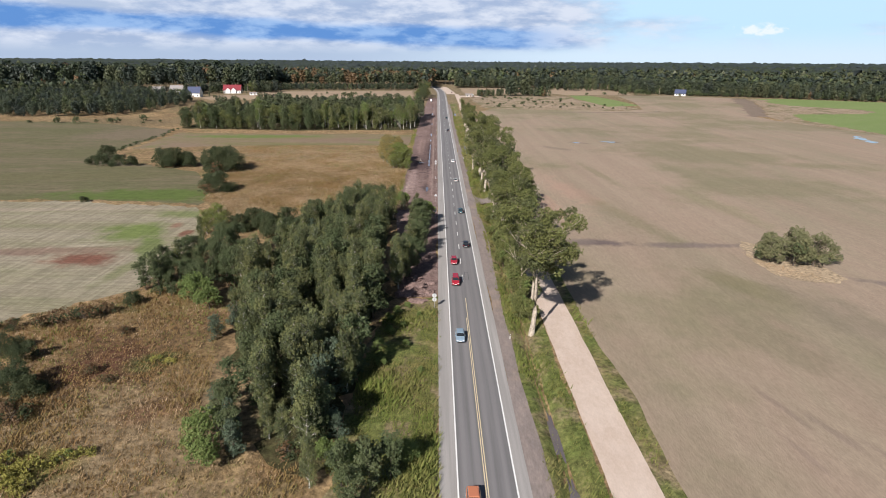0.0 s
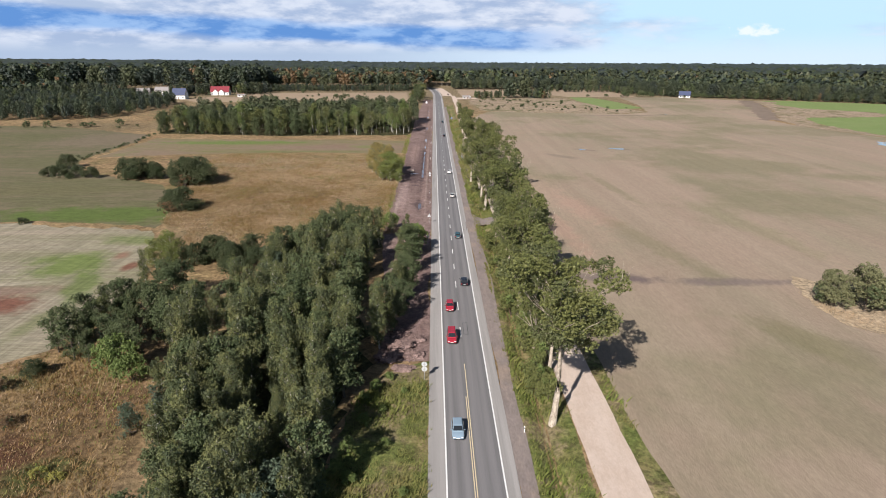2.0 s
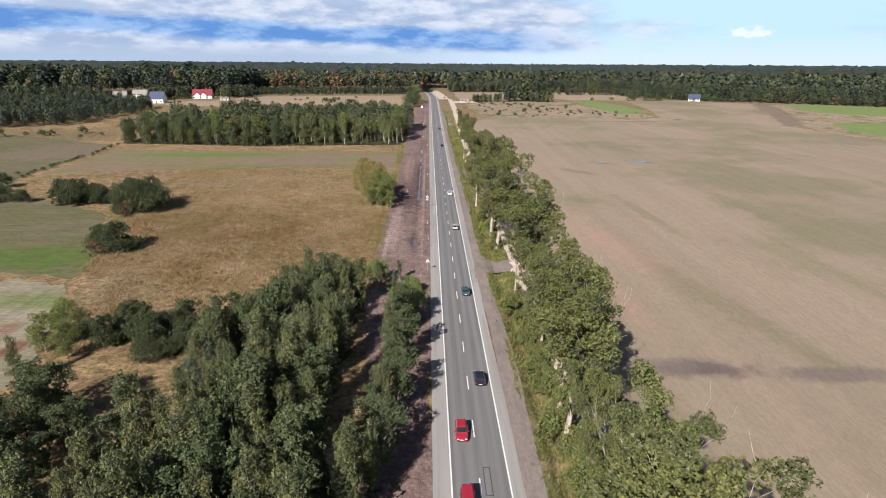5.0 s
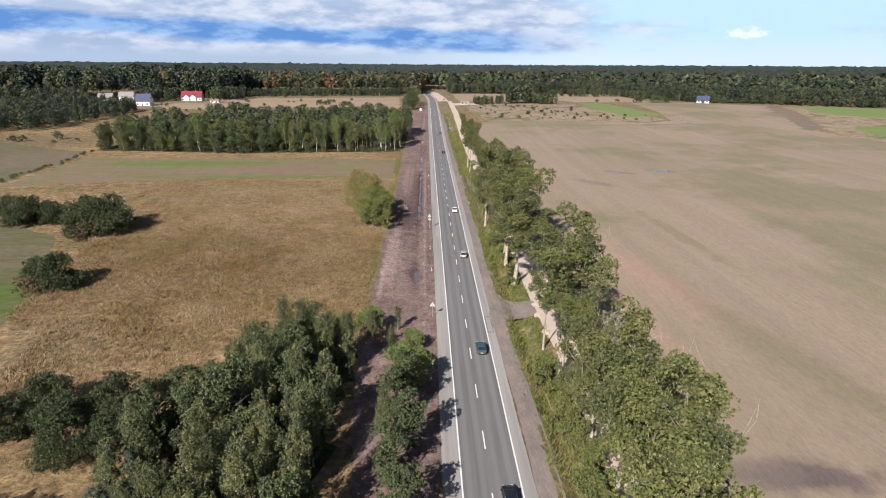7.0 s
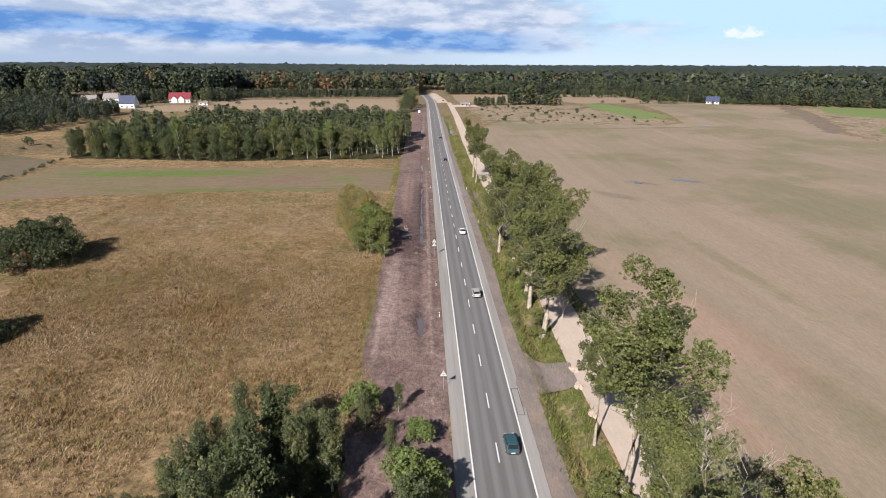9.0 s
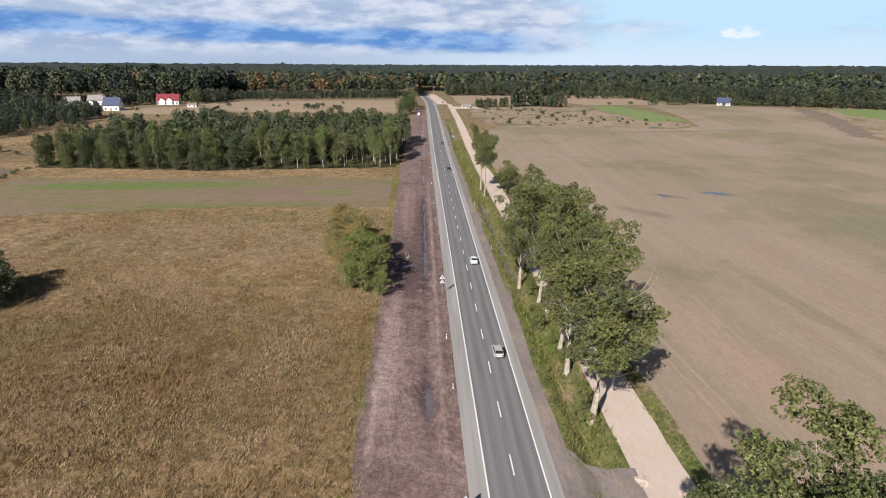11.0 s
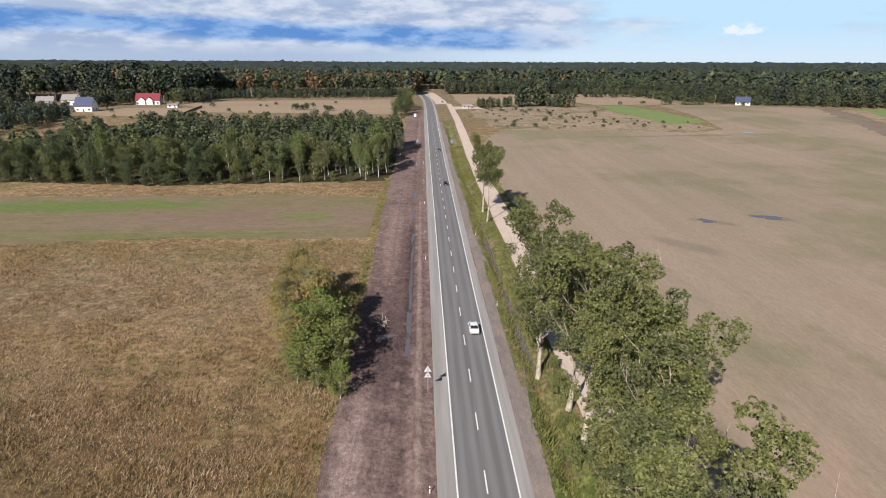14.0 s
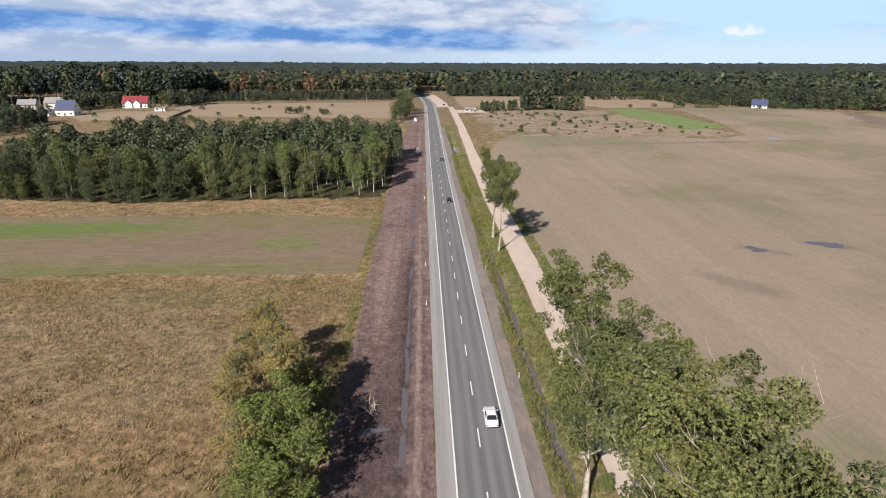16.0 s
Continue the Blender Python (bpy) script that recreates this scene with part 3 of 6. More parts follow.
def clay_left(y):
    return -15.0 - 5.3 * float(smooth(118, 200, y)) - 0.8 * float(smooth(300, 360, y)) + 4 * float(smooth(540, 660, y))


ribbon("dirt_strip", clay_left, -6.05, 116, 700, CLAY, 0.06, "bare red brown earth cleared beside the road", "earth", 22, 3, 0.3, 8)


def paint(name, x0, x1, y0, y1, mat, z, parent):
    v = [(x0, y0, 0), (x1, y0, 0), (x1, y1, 0), (x0, y1, 0)]
    v = [(p[0], p[1], float(land(p[0], p[1])) + z) for p in v]
    ob = new(name, mesh_of(name, v, [(0, 1, 2, 3)], [mat]))
    ob.parent = parent
    return ob


def long_line(name, x0, x1, y0, y1, mat, parent):
    ys = np.arange(y0, y1 + 1, 5.0)
    b = np.array([bend(v) for v in ys])
    X = np.stack([x0 + b, x1 + b], 1)
    Y = np.stack([ys, ys], 1)
    ob = new(name, mesh_of(name, np.stack([X, Y, land(0 * X, Y) + 0.135], -1).reshape(-1, 3), grid_faces(2, len(ys)), [mat]))
    ob.parent = parent


long_line("edge_line", -3.85, -3.65, -200, ROAD_END, WHITE_LINE, road)
long_line("edge_line", 3.4, 3.6, -200, ROAD_END, WHITE_LINE, road)
long_line("centre_line", -0.42, -0.30, -200, 108, YELLOW_LINE, road)
long_line("centre_line", -0.14, -0.02, -200, 116, YELLOW_LINE, road)
for i in range(-6, 40):
    yc = 200 + 12.15 * i
    if yc > 122:
        paint("lane_dash", -0.32, -0.14, yc - 2, yc + 2, WHITE_LINE, 0.135, road)
for box in ((0.35, 1.25, 131.0, 131.12), (0.35, 1.25, 126.0, 126.12), (0.35, 0.43, 126, 131.1), (1.17, 1.25, 126, 131.1)):
    paint("tar_seam", *box, TAR, 0.133, road)

for box in ((3.75, 4.85, 196.0, 196.12), (3.75, 4.85, 203.0, 203.12), (3.75, 3.83, 196, 203.1), (4.77, 4.85, 196, 203.1)):
    paint("tar_seam", *box, TAR, 0.133, road)

# ---- plants: building blocks ----
def tubes(paths, sides=6):
    """Tapered tubes along lists of (point, radius)."""
    V, F = [], []
    for path in paths:
        base = len(V)
        for j, (p, r) in enumerate(path):
            d = Vector(path[min(j + 1, len(path) - 1)][0]) - Vector(path[max(j - 1, 0)][0])
            q = d.to_track_quat("Z", "Y")
            for s in range(sides):
                w = 2 * math.pi * s / sides
                V.append(Vector(p) + q @ Vector((r * math.cos(w), r * math.sin(w), 0)))
        for j in range(len(path) - 1):
            for s in range(sides):
                a0, b0 = base + j * sides + s, base + j * sides + (s + 1) % sides
                F.append((a0, b0, b0 + sides, a0 + sides))
    return np.array([tuple(v) for v in V]), np.array(F)


def leaf_cards(rng, centres, size, droop=0.0, aspect=0.75, out=None, stray=0.85):
    """Small leaf sprays, each a pointed blade turned its own way, round the given points."""
    n = len(centres)
    nor = rng.normal(0, 1, (n, 3))
    if out is None:
        nor[:, 2] = np.abs(nor[:, 2]) + 0.35
    else:
        nor = nor * stray + out * 0.85 + np.array([0, 0, 0.2])
    nor /= np.linalg.norm(nor, axis=1)[:, None]
    up = rng.normal(0, 1, (n, 3))
    up[:, 2] -= droop
    u = np.cross(nor, up)
    u /= np.linalg.norm(u, axis=1)[:, None]
    v = np.cross(nor, u)
    s = size * rng.uniform(0.6, 1.35, n)[:, None]
    u, v = u * s * 0.5 * aspect, v * s * 0.5
    fold = nor * s * 0.12
    V = np.stack([centres - v * 0.8 - u + fold, centres + v, centres - v * 0.6 + u - fold], 1).reshape(-1, 3)
    F = np.arange(3 * n).reshape(n, 3)
    return V, F


def skeleton_of(rng, h, bole, width, limbs, shape, rise, lean=0.0, r0=0.3, twigs=2, lean_to=None):
    """Trunk and limb paths and, along the limbs, the points where leaves gather."""
    la = rng.uniform(0, 6.28) if lean_to is None else lean_to
    lx, ly = lean * h * math.cos(la), lean * h * math.sin(la)

    def stem(u):
        return Vector((lx * u * u + 0.015 * h * math.sin(5 * u + la), ly * u * u + 0.015 * h * math.sin(4 * u + 2 * la), h * u))

    paths = [[(stem(u), max(0.02, r0 * (1 - u) ** 0.8 * (1.25 if u == 0 else 1))) for u in np.linspace(0, 0.96, 8)]]
    spots = []
    for i in range(limbs):
        u = bole / h + (0.97 - bole / h) * ((i + rng.uniform(0.1, 0.9)) / limbs)
        az = i * 2.4 + rng.normal(0, 0.4)
        length = width * 0.5 * shape(min(1, max(0, (u - bole / h) / (1 - bole / h)))) * rng.uniform(0.65, 1.2)
        d = Vector((math.cos(az), math.sin(az), rise * rng.uniform(0.6, 1.4)))
        p0 = stem(u)
        pts = [p0]
        for s in range(1, 5):
            d = d + Vector((rng.normal(0, 0.15), rng.normal(0, 0.15), 0.12 * rise))
            pts.append(pts[-1] + d.normalized() * length / 4)
        rr = r0 * (1 - u) * 0.45 + 0.03
        paths.append([(p, rr * (1 - 0.2 * s) + 0.01) for s, p in enumerate(pts)])
        for s in range(1, 5):
            spots.append((pts[s], 0.6 + 0.4 * s / 4))
        for q in range(twigs):
            s = 1 + (q % 4)
            side = Vector((-d.y, d.x, 0)) * (1 if q % 2 else -1)
            dd = (d * 0.5 + side * rng.uniform(0.4, 1.0) + Vector((rng.normal(0, 0.25), rng.normal(0, 0.25), rise * rng.uniform(0.1, 0.7)))).normalized()
            reach = length * rng.uniform(0.28, 0.5) * (1.25 - 0.15 * s)
            mid, tip = pts[s] + dd * reach * 0.55, pts[s] + dd * reach + Vector((0, 0, 0.12 * reach))
            paths.append([(pts[s], rr * 0.4 + 0.01), (mid, rr * 0.25 + 0.01), (tip, 0.01)])
            spots.append((mid, 0.75))
            spots.append((tip, 0.9))
    spots.append((stem(0.97), 0.6))
    spots.append((stem(0.9), 0.7))
    return paths, spots


def part(name, me, parent, label=""):
    ob = new(name, me)
    ob.parent = parent
    return tagged(ob, label) if label else ob


def shell(rng, n, up=0.25):
    """Directions spread over a ball, a few more upwards."""
    d = rng.normal(0, 1, (n, 3))
    d[:, 2] += up
    return d / np.linalg.norm(d, axis=1)[:, None]


def crown_of(rng, spots, clumps, radius, leaves, leaf, droop, aspect, flat):
    """A crown of rounded clumps, each a shell of small sprays of leaves. Returns the mesh arrays and the clump of each leaf."""
    order = rng.permutation(len(spots))
    c = np.array([tuple(spots[i][0]) for i in order])
    chosen = [0]
    for i in range(1, len(c)):
        if len(chosen) < clumps and np.linalg.norm(c[chosen] - c[i], axis=1).min() > radius * 0.62:
            chosen.append(i)
    c = c[chosen]
    gap = np.sort(np.linalg.norm(c[:, None] - c[None], axis=2), axis=1)
    c = c[gap[:, min(3, len(c) - 1)] < 2.3 * radius]
    R = radius * rng.uniform(0.5, 1.35, len(c))
    c[:, 2] = np.maximum(c[:, 2], R * flat * 0.6)
    share = R ** 2 / np.sum(R ** 2)
    P, N, I = [], [], []
    per = 10
    for i, (p, r) in enumerate(zip(c, R)):
        k = max(3, int(leaves * share[i] / per))
        d = shell(rng, k, 0.45)
        tuft = p + d * (r * rng.uniform(0.3, 1.12, k) ** 0.7)[:, None] * np.array([1, 1, flat])
        e = shell(rng, k * per, 0.2).reshape(k, per, 3) + 0.9 * d[:, None, :]
        e /= np.linalg.norm(e, axis=2)[..., None]
        size = np.clip(r * 0.27, 0.28, 0.6) * rng.uniform(0.6, 1.3, k)
        q = tuft[:, None, :] + (e - 0.35 * d[:, None, :]) * (size[:, None] * rng.uniform(0.4, 1.05, (k, per)))[..., None] * np.array([1, 1, 0.85 + 0.9 * droop])
        P.append(q.reshape(-1, 3))
        N.append(e.reshape(-1, 3))
        I.append(np.full(k * per, i))
    P, N, I = np.vstack(P), np.vstack(N), np.concatenate(I)
    P[:, 2] = np.maximum(P[:, 2], 0.12)
    V, F = leaf_cards(rng, P, leaf, droop, aspect, out=N)
    return V, F, I


def plant(name, seed, h, bole, width, limbs, shape, rise, lean, r0, leaves, leaf, radius, clumps, leaf_mat, bark_mat, label, category, droop=0.0, sides=6, mats=None, twigs=2, lean_to=None, domed=False, aspect=0.75, flat=0.85):
    """A tree or bush: an empty at its foot, with trunk (limbs joined to it) and crown."""
    rng = np.random.default_rng(seed)
    paths, spots = skeleton_of(rng, h, bole, width, limbs, shape, rise, lean, r0, twigs, lean_to)
    squash = (h - 0.75 * radius) / max(p.z for p, _ in spots)
    paths = [paths[0]] + [[(Vector((p.x, p.y, p.z * squash)), r) for p, r in path] for path in paths[1:]]
    spots = [(Vector((p.x, p.y, p.z * squash)), r) for p, r in spots]
    paths[0] = [(Vector((p.x, p.y, p.z * min(1.0, 0.9 * squash + 0.1 * (1 - p.z / h)))), r) for p, r in paths[0][:-1]]
    tip = paths[0][-1][0]
    reach = 0.44 * width
    if leaves > 3 * clumps * 30:
        paths = [paths[0]] + [p for p in paths[1:] if math.hypot(p[-1][0].x - lean * p[-1][0].z * 0.5, p[-1][0].y) < reach + 0.3]
    spots = [q for q in spots if math.hypot(q[0].x - lean * q[0].z * 0.5, q[0].y) < reach]
    spots += [(tip + Vector((0, 0, radius * (0.5 - 0.9 * q))), 0.8) for q in range(3)]
    if domed:
        w = rng.uniform(0, 6.283, 90)
        u = rng.uniform(0.0, 1.0, 90) ** 0.8
        r = np.sqrt(1 - u ** 2) * rng.uniform(0.6, 1.0, 90)
        spots = [(Vector((width * 0.42 * c * math.cos(q), width * 0.42 * c * math.sin(q), h * (0.14 + 0.70 * v))), 0.9) for q, v, c in zip(w, u, r)]
    root = new(name)
    tagged(root, label, category)
    V, F = tubes(paths[:1], sides)
    V2, F2 = tubes(paths[1:], 3)
    part("trunk", mesh_of("trunk", np.vstack([V, V2]), np.vstack([F, F2 + len(V)]), [bark_mat], smoothed=True), root)
    if leaves:
        V, F, I = crown_of(rng, spots, clumps, radius, leaves, leaf, droop, aspect, flat)
        idx = None
        if mats:
            idx = (rng.uniform(0, 1, I.max() + 1) < mats[1]).astype(int)[I]
        part("crown", mesh_of("crown", V, F, [leaf_mat] + ([mats[0]] if mats else []), idx), root)
    return root


def egg(u):
    return max(0.25, math.sin(math.pi * (0.12 + 0.82 * u)) ** 0.8)


def tall(u):
    return 0.45 + 0.75 * math.sin(math.pi * (0.1 + 0.75 * u)) if u < 0.95 else 0.35


def spire(u):
    return (1.05 - 0.85 * u) * min(1.0, 0.45 + 2.4 * u)


def cone(u):
    return 1.05 - 0.85 * u


def dome(u):
    return 1.0 - 0.45 * u


def set_down(ob, x, y, turn=0.0, size=1.0, stretch=1.0, sink=0.05):
    m = Matrix.Translation((x, y, float(land(x, y)) - sink)) @ Matrix.Rotation(turn, 4, "Z") @ Matrix.Diagonal((size, size, size * stretch, 1))
    return m


class Kind:
    """Several grown models of one kind; the first placing uses the model itself, later ones are copies."""

    def __init__(self, models):
        self.models, self.used, self.n = models, [False] * len(models), 0

    def at(self, x, y, size=1.0, stretch=1.0, turn=None, model=None, label="", group=""):
        i = self.n % len(self.models) if model is None else model
        self.n += 1
        turn = (self.n * 2.399) % 6.283 if turn is None else turn
        m = set_down(self.models[i], x, y, turn, size, stretch)
        if self.used[i]:
            ob = copy_thing(self.models[i], m @ Matrix.Diagonal([1 / s for s in self.models[i].scale] + [1]))
        else:
            ob, self.used[i] = self.models[i], True
            ob.matrix_basis = m
        return tagged(ob, label, "", group)


def scatter(poly, spacing, seed, jitter=0.4):
    """Points spread unevenly inside an outline."""
    rng = np.random.default_rng(seed)
    p = np.array(poly, float)
    lo, hi = p.min(0), p.max(0)
    out = []
    row = 0
    for yy in np.arange(lo[1], hi[1], spacing * 0.87):
        row += 1
        for xx in np.arange(lo[0] + (row % 2) * spacing / 2, hi[0], spacing):
            qx, qy = xx + rng.normal(0, jitter * spacing * 0.5), yy + rng.normal(0, jitter * spacing * 0.5)
            inside = False
            for (ax, ay), (bx, by) in zip(p, np.roll(p, -1, 0)):
                if (ay > qy) != (by > qy) and qx < ax + (qy - ay) * (bx - ax) / (by - ay):
                    inside = not inside
            if inside:
                out.append((qx, qy))
    return out


# ---- poplars along the track ----
poplars = Kind([plant("poplar_tree", 100 + i, 26, (15, 11, 8, 8, 11)[i], 18.5, 15, tall, 1.1, 0.045, 0.46, 46000, 0.25, 1.28, 92, LEAF_POPLAR, BARK_POPLAR,
                      "tall old poplar with pale bark and clumped olive-green crown", "tree", mats=(LEAF_POPLAR_SHADE, 0.4), twigs=7, lean_to=0.2) for i in range(5)])
for i, (x, y, h, wide) in enumerate(((11.7, 98, 27, 1.12), (14, 112, 25, 0.8), (12.3, 119, 20, 0.75), (12.6, 126, 19, 0.75), (11.7, 135.5, 27, 1.0), (13, 143, 25, 0.9), (13.5, 151, 25, 0.98), (12.8, 159, 21, 0.9), (13.4, 168, 20, 0.85),
                                     (13.6, 180, 29, 1.0), (13, 189, 16, 0.8), (12.1, 220.7, 27, 1.12), (12.3, 234, 26.5, 1.0), (12.8, 242, 25, 0.9), (16, 248, 28.5, 1.05), (13, 254, 29.5, 0.95), (13.2, 263, 26, 0.9),
                                     (11, 273, 24, 1.0), (12.5, 281, 27, 0.95), (12.5, 376, 27, 0.72), (12.5, 364, 25, 0.66))):
    poplars.at(x, y, h / 26 * wide, 1 / wide, turn=0.9 * math.sin(2.7 * i), group="poplars along the track")
thicket = Kind([plant("hazel_bush", 160 + i, 6.5, 0.2, 6.0, 12, dome, 1.0, 0.0, 0.06, 5200, 0.27, 1.15, 13, LEAF_POPLAR, BARK_DARK, "green bush under the roadside poplars", "bush", mats=(LEAF_GREEN, 0.2), twigs=0, domed=True) for i in range(2)])
for i in range(38):
    y = 104 + 2.7 * i if i < 29 else 222 + 7.5 * (i - 29)
    thicket.at(12.3 + 1.6 * math.sin(5.1 * i), y, (0.75 if y < 180 else 0.55) + 0.28 * math.sin(3.3 * i), group="bushes under the poplars")
dead = Kind([plant("dead_tree", 150 + i, 14, 2, 11, 22, dome, 1.1, 0.05, 0.24, 1800, 0.3, 0.8, 30, LEAF_WILLOW, BARK_DEAD, "half-dead tree with bleached bare branches", "tree", twigs=7) for i in range(2)])
for x, y, s in ((19.5, 186, 1.0), (21.5, 178, 1.15), (23, 171, 1.0), (20.5, 165, 0.9), (19, 192, 0.8), (18, 172, 1.2), (18, 229, 0.8)):
    dead.at(x, y, s)

# ---- grove beside the road ----
birches = Kind([plant("birch_tree", 200 + i, 12.5, 0.8, (4.6, 5.4, 4.2, 5.0)[i], 20, spire if i % 2 else egg, 0.7, 0.04, 0.15, 11000, 0.225, 0.82, 48, LEAF_BIRCH, BARK_BIRCH,
                      "grey-green birch with drooping twigs in the grove", "tree", droop=1.2, aspect=0.5, twigs=3, flat=1.35, mats=(LEAF_BIRCH_SHADE, 0.5)) for i in range(4)])
alders = Kind([plant("alder_tree", 230 + i, 10, 0.6, 5.4, 15, egg, 0.6, 0.03, 0.16, 8600, 0.23, 1.0, 30, LEAF_ALDER, BARK_DARK,
                     "dark green alder in the grove", "tree", twigs=3) for i in range(3)])
pines = Kind([plant("young_pine", 250 + i, 7, 0.3, 4.6, 22, cone, 0.35, 0.02, 0.11, 5200, 0.26, 0.7, 36, LEAF_PINE, BARK_DARK,
                    "young blue-green pine at the grove's edge", "tree", aspect=0.4, twigs=3) for i in range(2)])
green_bush = Kind([plant("green_bush", 330 + i, 5, 0.2, 6, 12, dome, 0.9, 0.0, 0.08, 5000, 0.25, 1.1, 15, LEAF_GREEN, BARK_DARK, "bright green bush at the grove's edge", "bush", twigs=0, domed=True) for i in range(2)])
rng = np.random.default_rng(5)
for x, y in scatter(GROVE, 3.5, 3, 0.7):
    top = 13.2 if 105 < y < 172 else 12.0 if y < 105 else 10.6
    if x < -36 and y > 132:
        top *= 0.78
    h = top * rng.uniform(0.6, 1.12)
    if rng.uniform() < 0.12:
        continue
    if rng.uniform() < 0.76:
        birches.at(x, y, h / 12.5, rng.uniform(0.92, 1.12), group="grove by the road")
    else:
        alders.at(x, y, h / 11, rng.uniform(0.95, 1.2), group="grove by the road")
for x, y, h in ((-13, 130, 8.5), (-11.5, 135.5, 8), (-14.3, 137, 8.5), (-11.5, 143.5, 9.5), (-10.6, 149, 8.5), (-12.4, 155, 9), (-10.6, 160.5, 10), (-12.2, 167.5, 10.5), (-11, 174, 9), (-14.5, 56, 8), (-12, 58.5, 7), (-16.5, 53, 7), (-36, 69, 8.0), (-33.5, 74, 9), (-38, 76, 8), (-36, 82, 9.5), (-32, 80, 10), (-34, 64, 7), (-18, 57, 7.5),
                *[(p, q, 8.0 + 2.4 * math.sin(7 * p)) for p, q in scatter([(-73, 118), (-60, 112), (-50, 122), (-53, 140), (-63, 146), (-72, 138)], 4.3, 8)]):
    alders.at(x, y, h / 10, group="grove by the road")
for x, y, h in ((-15.2, 120.5, 11.5), (-16, 124.5, 11), (-13.6, 126.5, 10), (-13.2, 140, 9.5), (-13.8, 163, 9), (-18, 193, 6), (-14, 187, 6), (-13.5, 197.5, 4.8), (-72, 152, 8), (-68, 128, 9), (-70, 122, 7), (-25, 69, 10), (-22, 57, 7.5), (-26, 77, 12.5)):
    birches.at(x, y, h / 12.5, 1.1)
for x, y, h in ((-33, 62.5, 6), (-34.5, 66, 6.5), (-38, 71, 6), (-24, 74, 9), (-23, 79, 9.5), (-22.5, 69, 7.5), (-47.5, 96, 5.5), (-46, 101, 5), (-20, 66, 5), (-41, 152, 8), (-43, 148, 7)):
    pines.at(x, y, h / 7)
for x, y, h in ((-37.5, 64.5, 5.5), (-36, 61, 4), (-57.5, 112, 6.5), (-54, 109.5, 5), (-18.5, 60, 4), (-10, 178, 6.5), (-12.5, 182, 5), (-19, 196, 5.5), (-10, 62, 3), (-10.6, 190, 4), (-21, 62, 3), (-14.5, 107, 1.9), (-16, 104, 1.6), (-12.5, 110, 1.5), (-15.5, 98, 1.8), (-17, 92, 2.2), (-13, 101, 1.3), (-16, 86, 1.9), (-10, 106, 1.1), (-9, 84, 1.2), (-12, 93, 1.4)):
    green_bush.at(x, y, h / 5, 1.1)

# ---- bushes ----
bushes = Kind([plant("round_bush", 300 + i, 5.5, 0.2, 8.2, 14, dome, 0.8, 0.0, 0.1, 13000, 0.22, 1.4, 18, LEAF_DARK, BARK_DARK, "dense dark green bush in the meadow", "bush", twigs=0, domed=True) for i in range(3)])
shrubs = Kind([plant("shrub", 310 + i, 5.5, 0.2, 8.5, 9, dome, 0.8, 0.0, 0.08, 800, 0.8, 1.7, 10, LEAF_ALDER, BARK_DARK, "small dark green shrub in dry grass", "bush", twigs=0, domed=True) for i in range(3)])
for x, y, h in ((-91.5, 220, 7.2), (-94.5, 221.5, 6.8), (-104.5, 265, 9.5), (-108.5, 267, 10), (-106, 270, 9), (-111, 262, 6), (-133, 275, 8.5), (-139, 277, 7.5), (-128.5, 277, 6.5), (-135, 272, 6), (-126, 274, 5), (-155, 276, 4.5), (-162, 277, 5), (-169, 277, 5), (-175, 279, 4), (-180, 300, 6),
                (-58, 166, 5.5), (-53, 171, 5.5), (-63, 171, 5.5), (-49, 163, 5), (-55, 161, 5), (-66, 166, 5), (-78, 88, 3), (-83, 91, 3.4), (-69, 77, 3.3), (-73, 79, 3.8), (-135, 203, 2), (-71, 112, 2.8)):
    bushes.at(x, y, h / 5.5 * 1.05, 1.1)
weed_bush = Kind([plant("weed_bush", 340 + i, 2.6, 0.1, 4.6, 10, dome, 0.8, 0.0, 0.05, 1800, 0.22, 0.75, 16, LEAF_RUST, BARK_DARK, "low rust-brown bush in the dry meadow", "bush", twigs=0, domed=True, mats=(LEAF_DARK, 0.4)) for i in range(2)])
for x, y, s in ((-77, 104, 1.3), (-81, 103, 1.2), (-84, 101.5, 1.0), (-74, 107, 1.0), (-68, 71, 1.2), (-72, 72, 1.1), (-88, 100, 0.9), (-95, 98, 0.8), (-92, 99, 1.0), (-64, 84, 0.7), (-60, 81, 0.6), (-86, 87, 1.1), (-77, 82, 1.0), (-66, 98, 0.7), (-26, 63, 0.8), (-96, 217, 1.5), (-107, 258, 2.0)):
    weed_bush.at(x, y, s)
yellow_bush = Kind([plant("yellow_bush", 350 + i, 1.8, 0.1, 4.0, 10, dome, 0.8, 0.0, 0.04, 1600, 0.22, 0.6, 16, LEAF_YELLOW, BARK_DARK, "low yellow-green bush in the dry meadow", "bush", twigs=0, domed=True, mats=(LEAF_GREEN, 0.25)) for i in range(2)])
for x, y, s in ((-58, 60, 1.1), (-61.5, 61, 1.0), (-64.5, 60, 1.1), (-55, 62, 0.9), (-60, 57, 1.2), (-64, 56.5, 1.1), (-57, 57, 0.9), (-53, 63.5, 0.7), (-68, 58.5, 1.0), (-20, 61, 0.7), (-18, 63.5, 0.6), (-55, 88, 0.6), (-52.5, 87, 0.6)):
    yellow_bush.at(x, y, s)
willows = Kind([plant("willow_bush", 320 + i, 10, 0.3, 11, 18, dome, 0.85, 0.03, 0.2, 9000, 0.3, 1.5, 26, LEAF_WILLOW, BARK_DARK, "grey-green willow bush on a mound in the field", "bush", twigs=1, mats=(LEAF_ALDER, 0.15), domed=True) for i in range(2)])
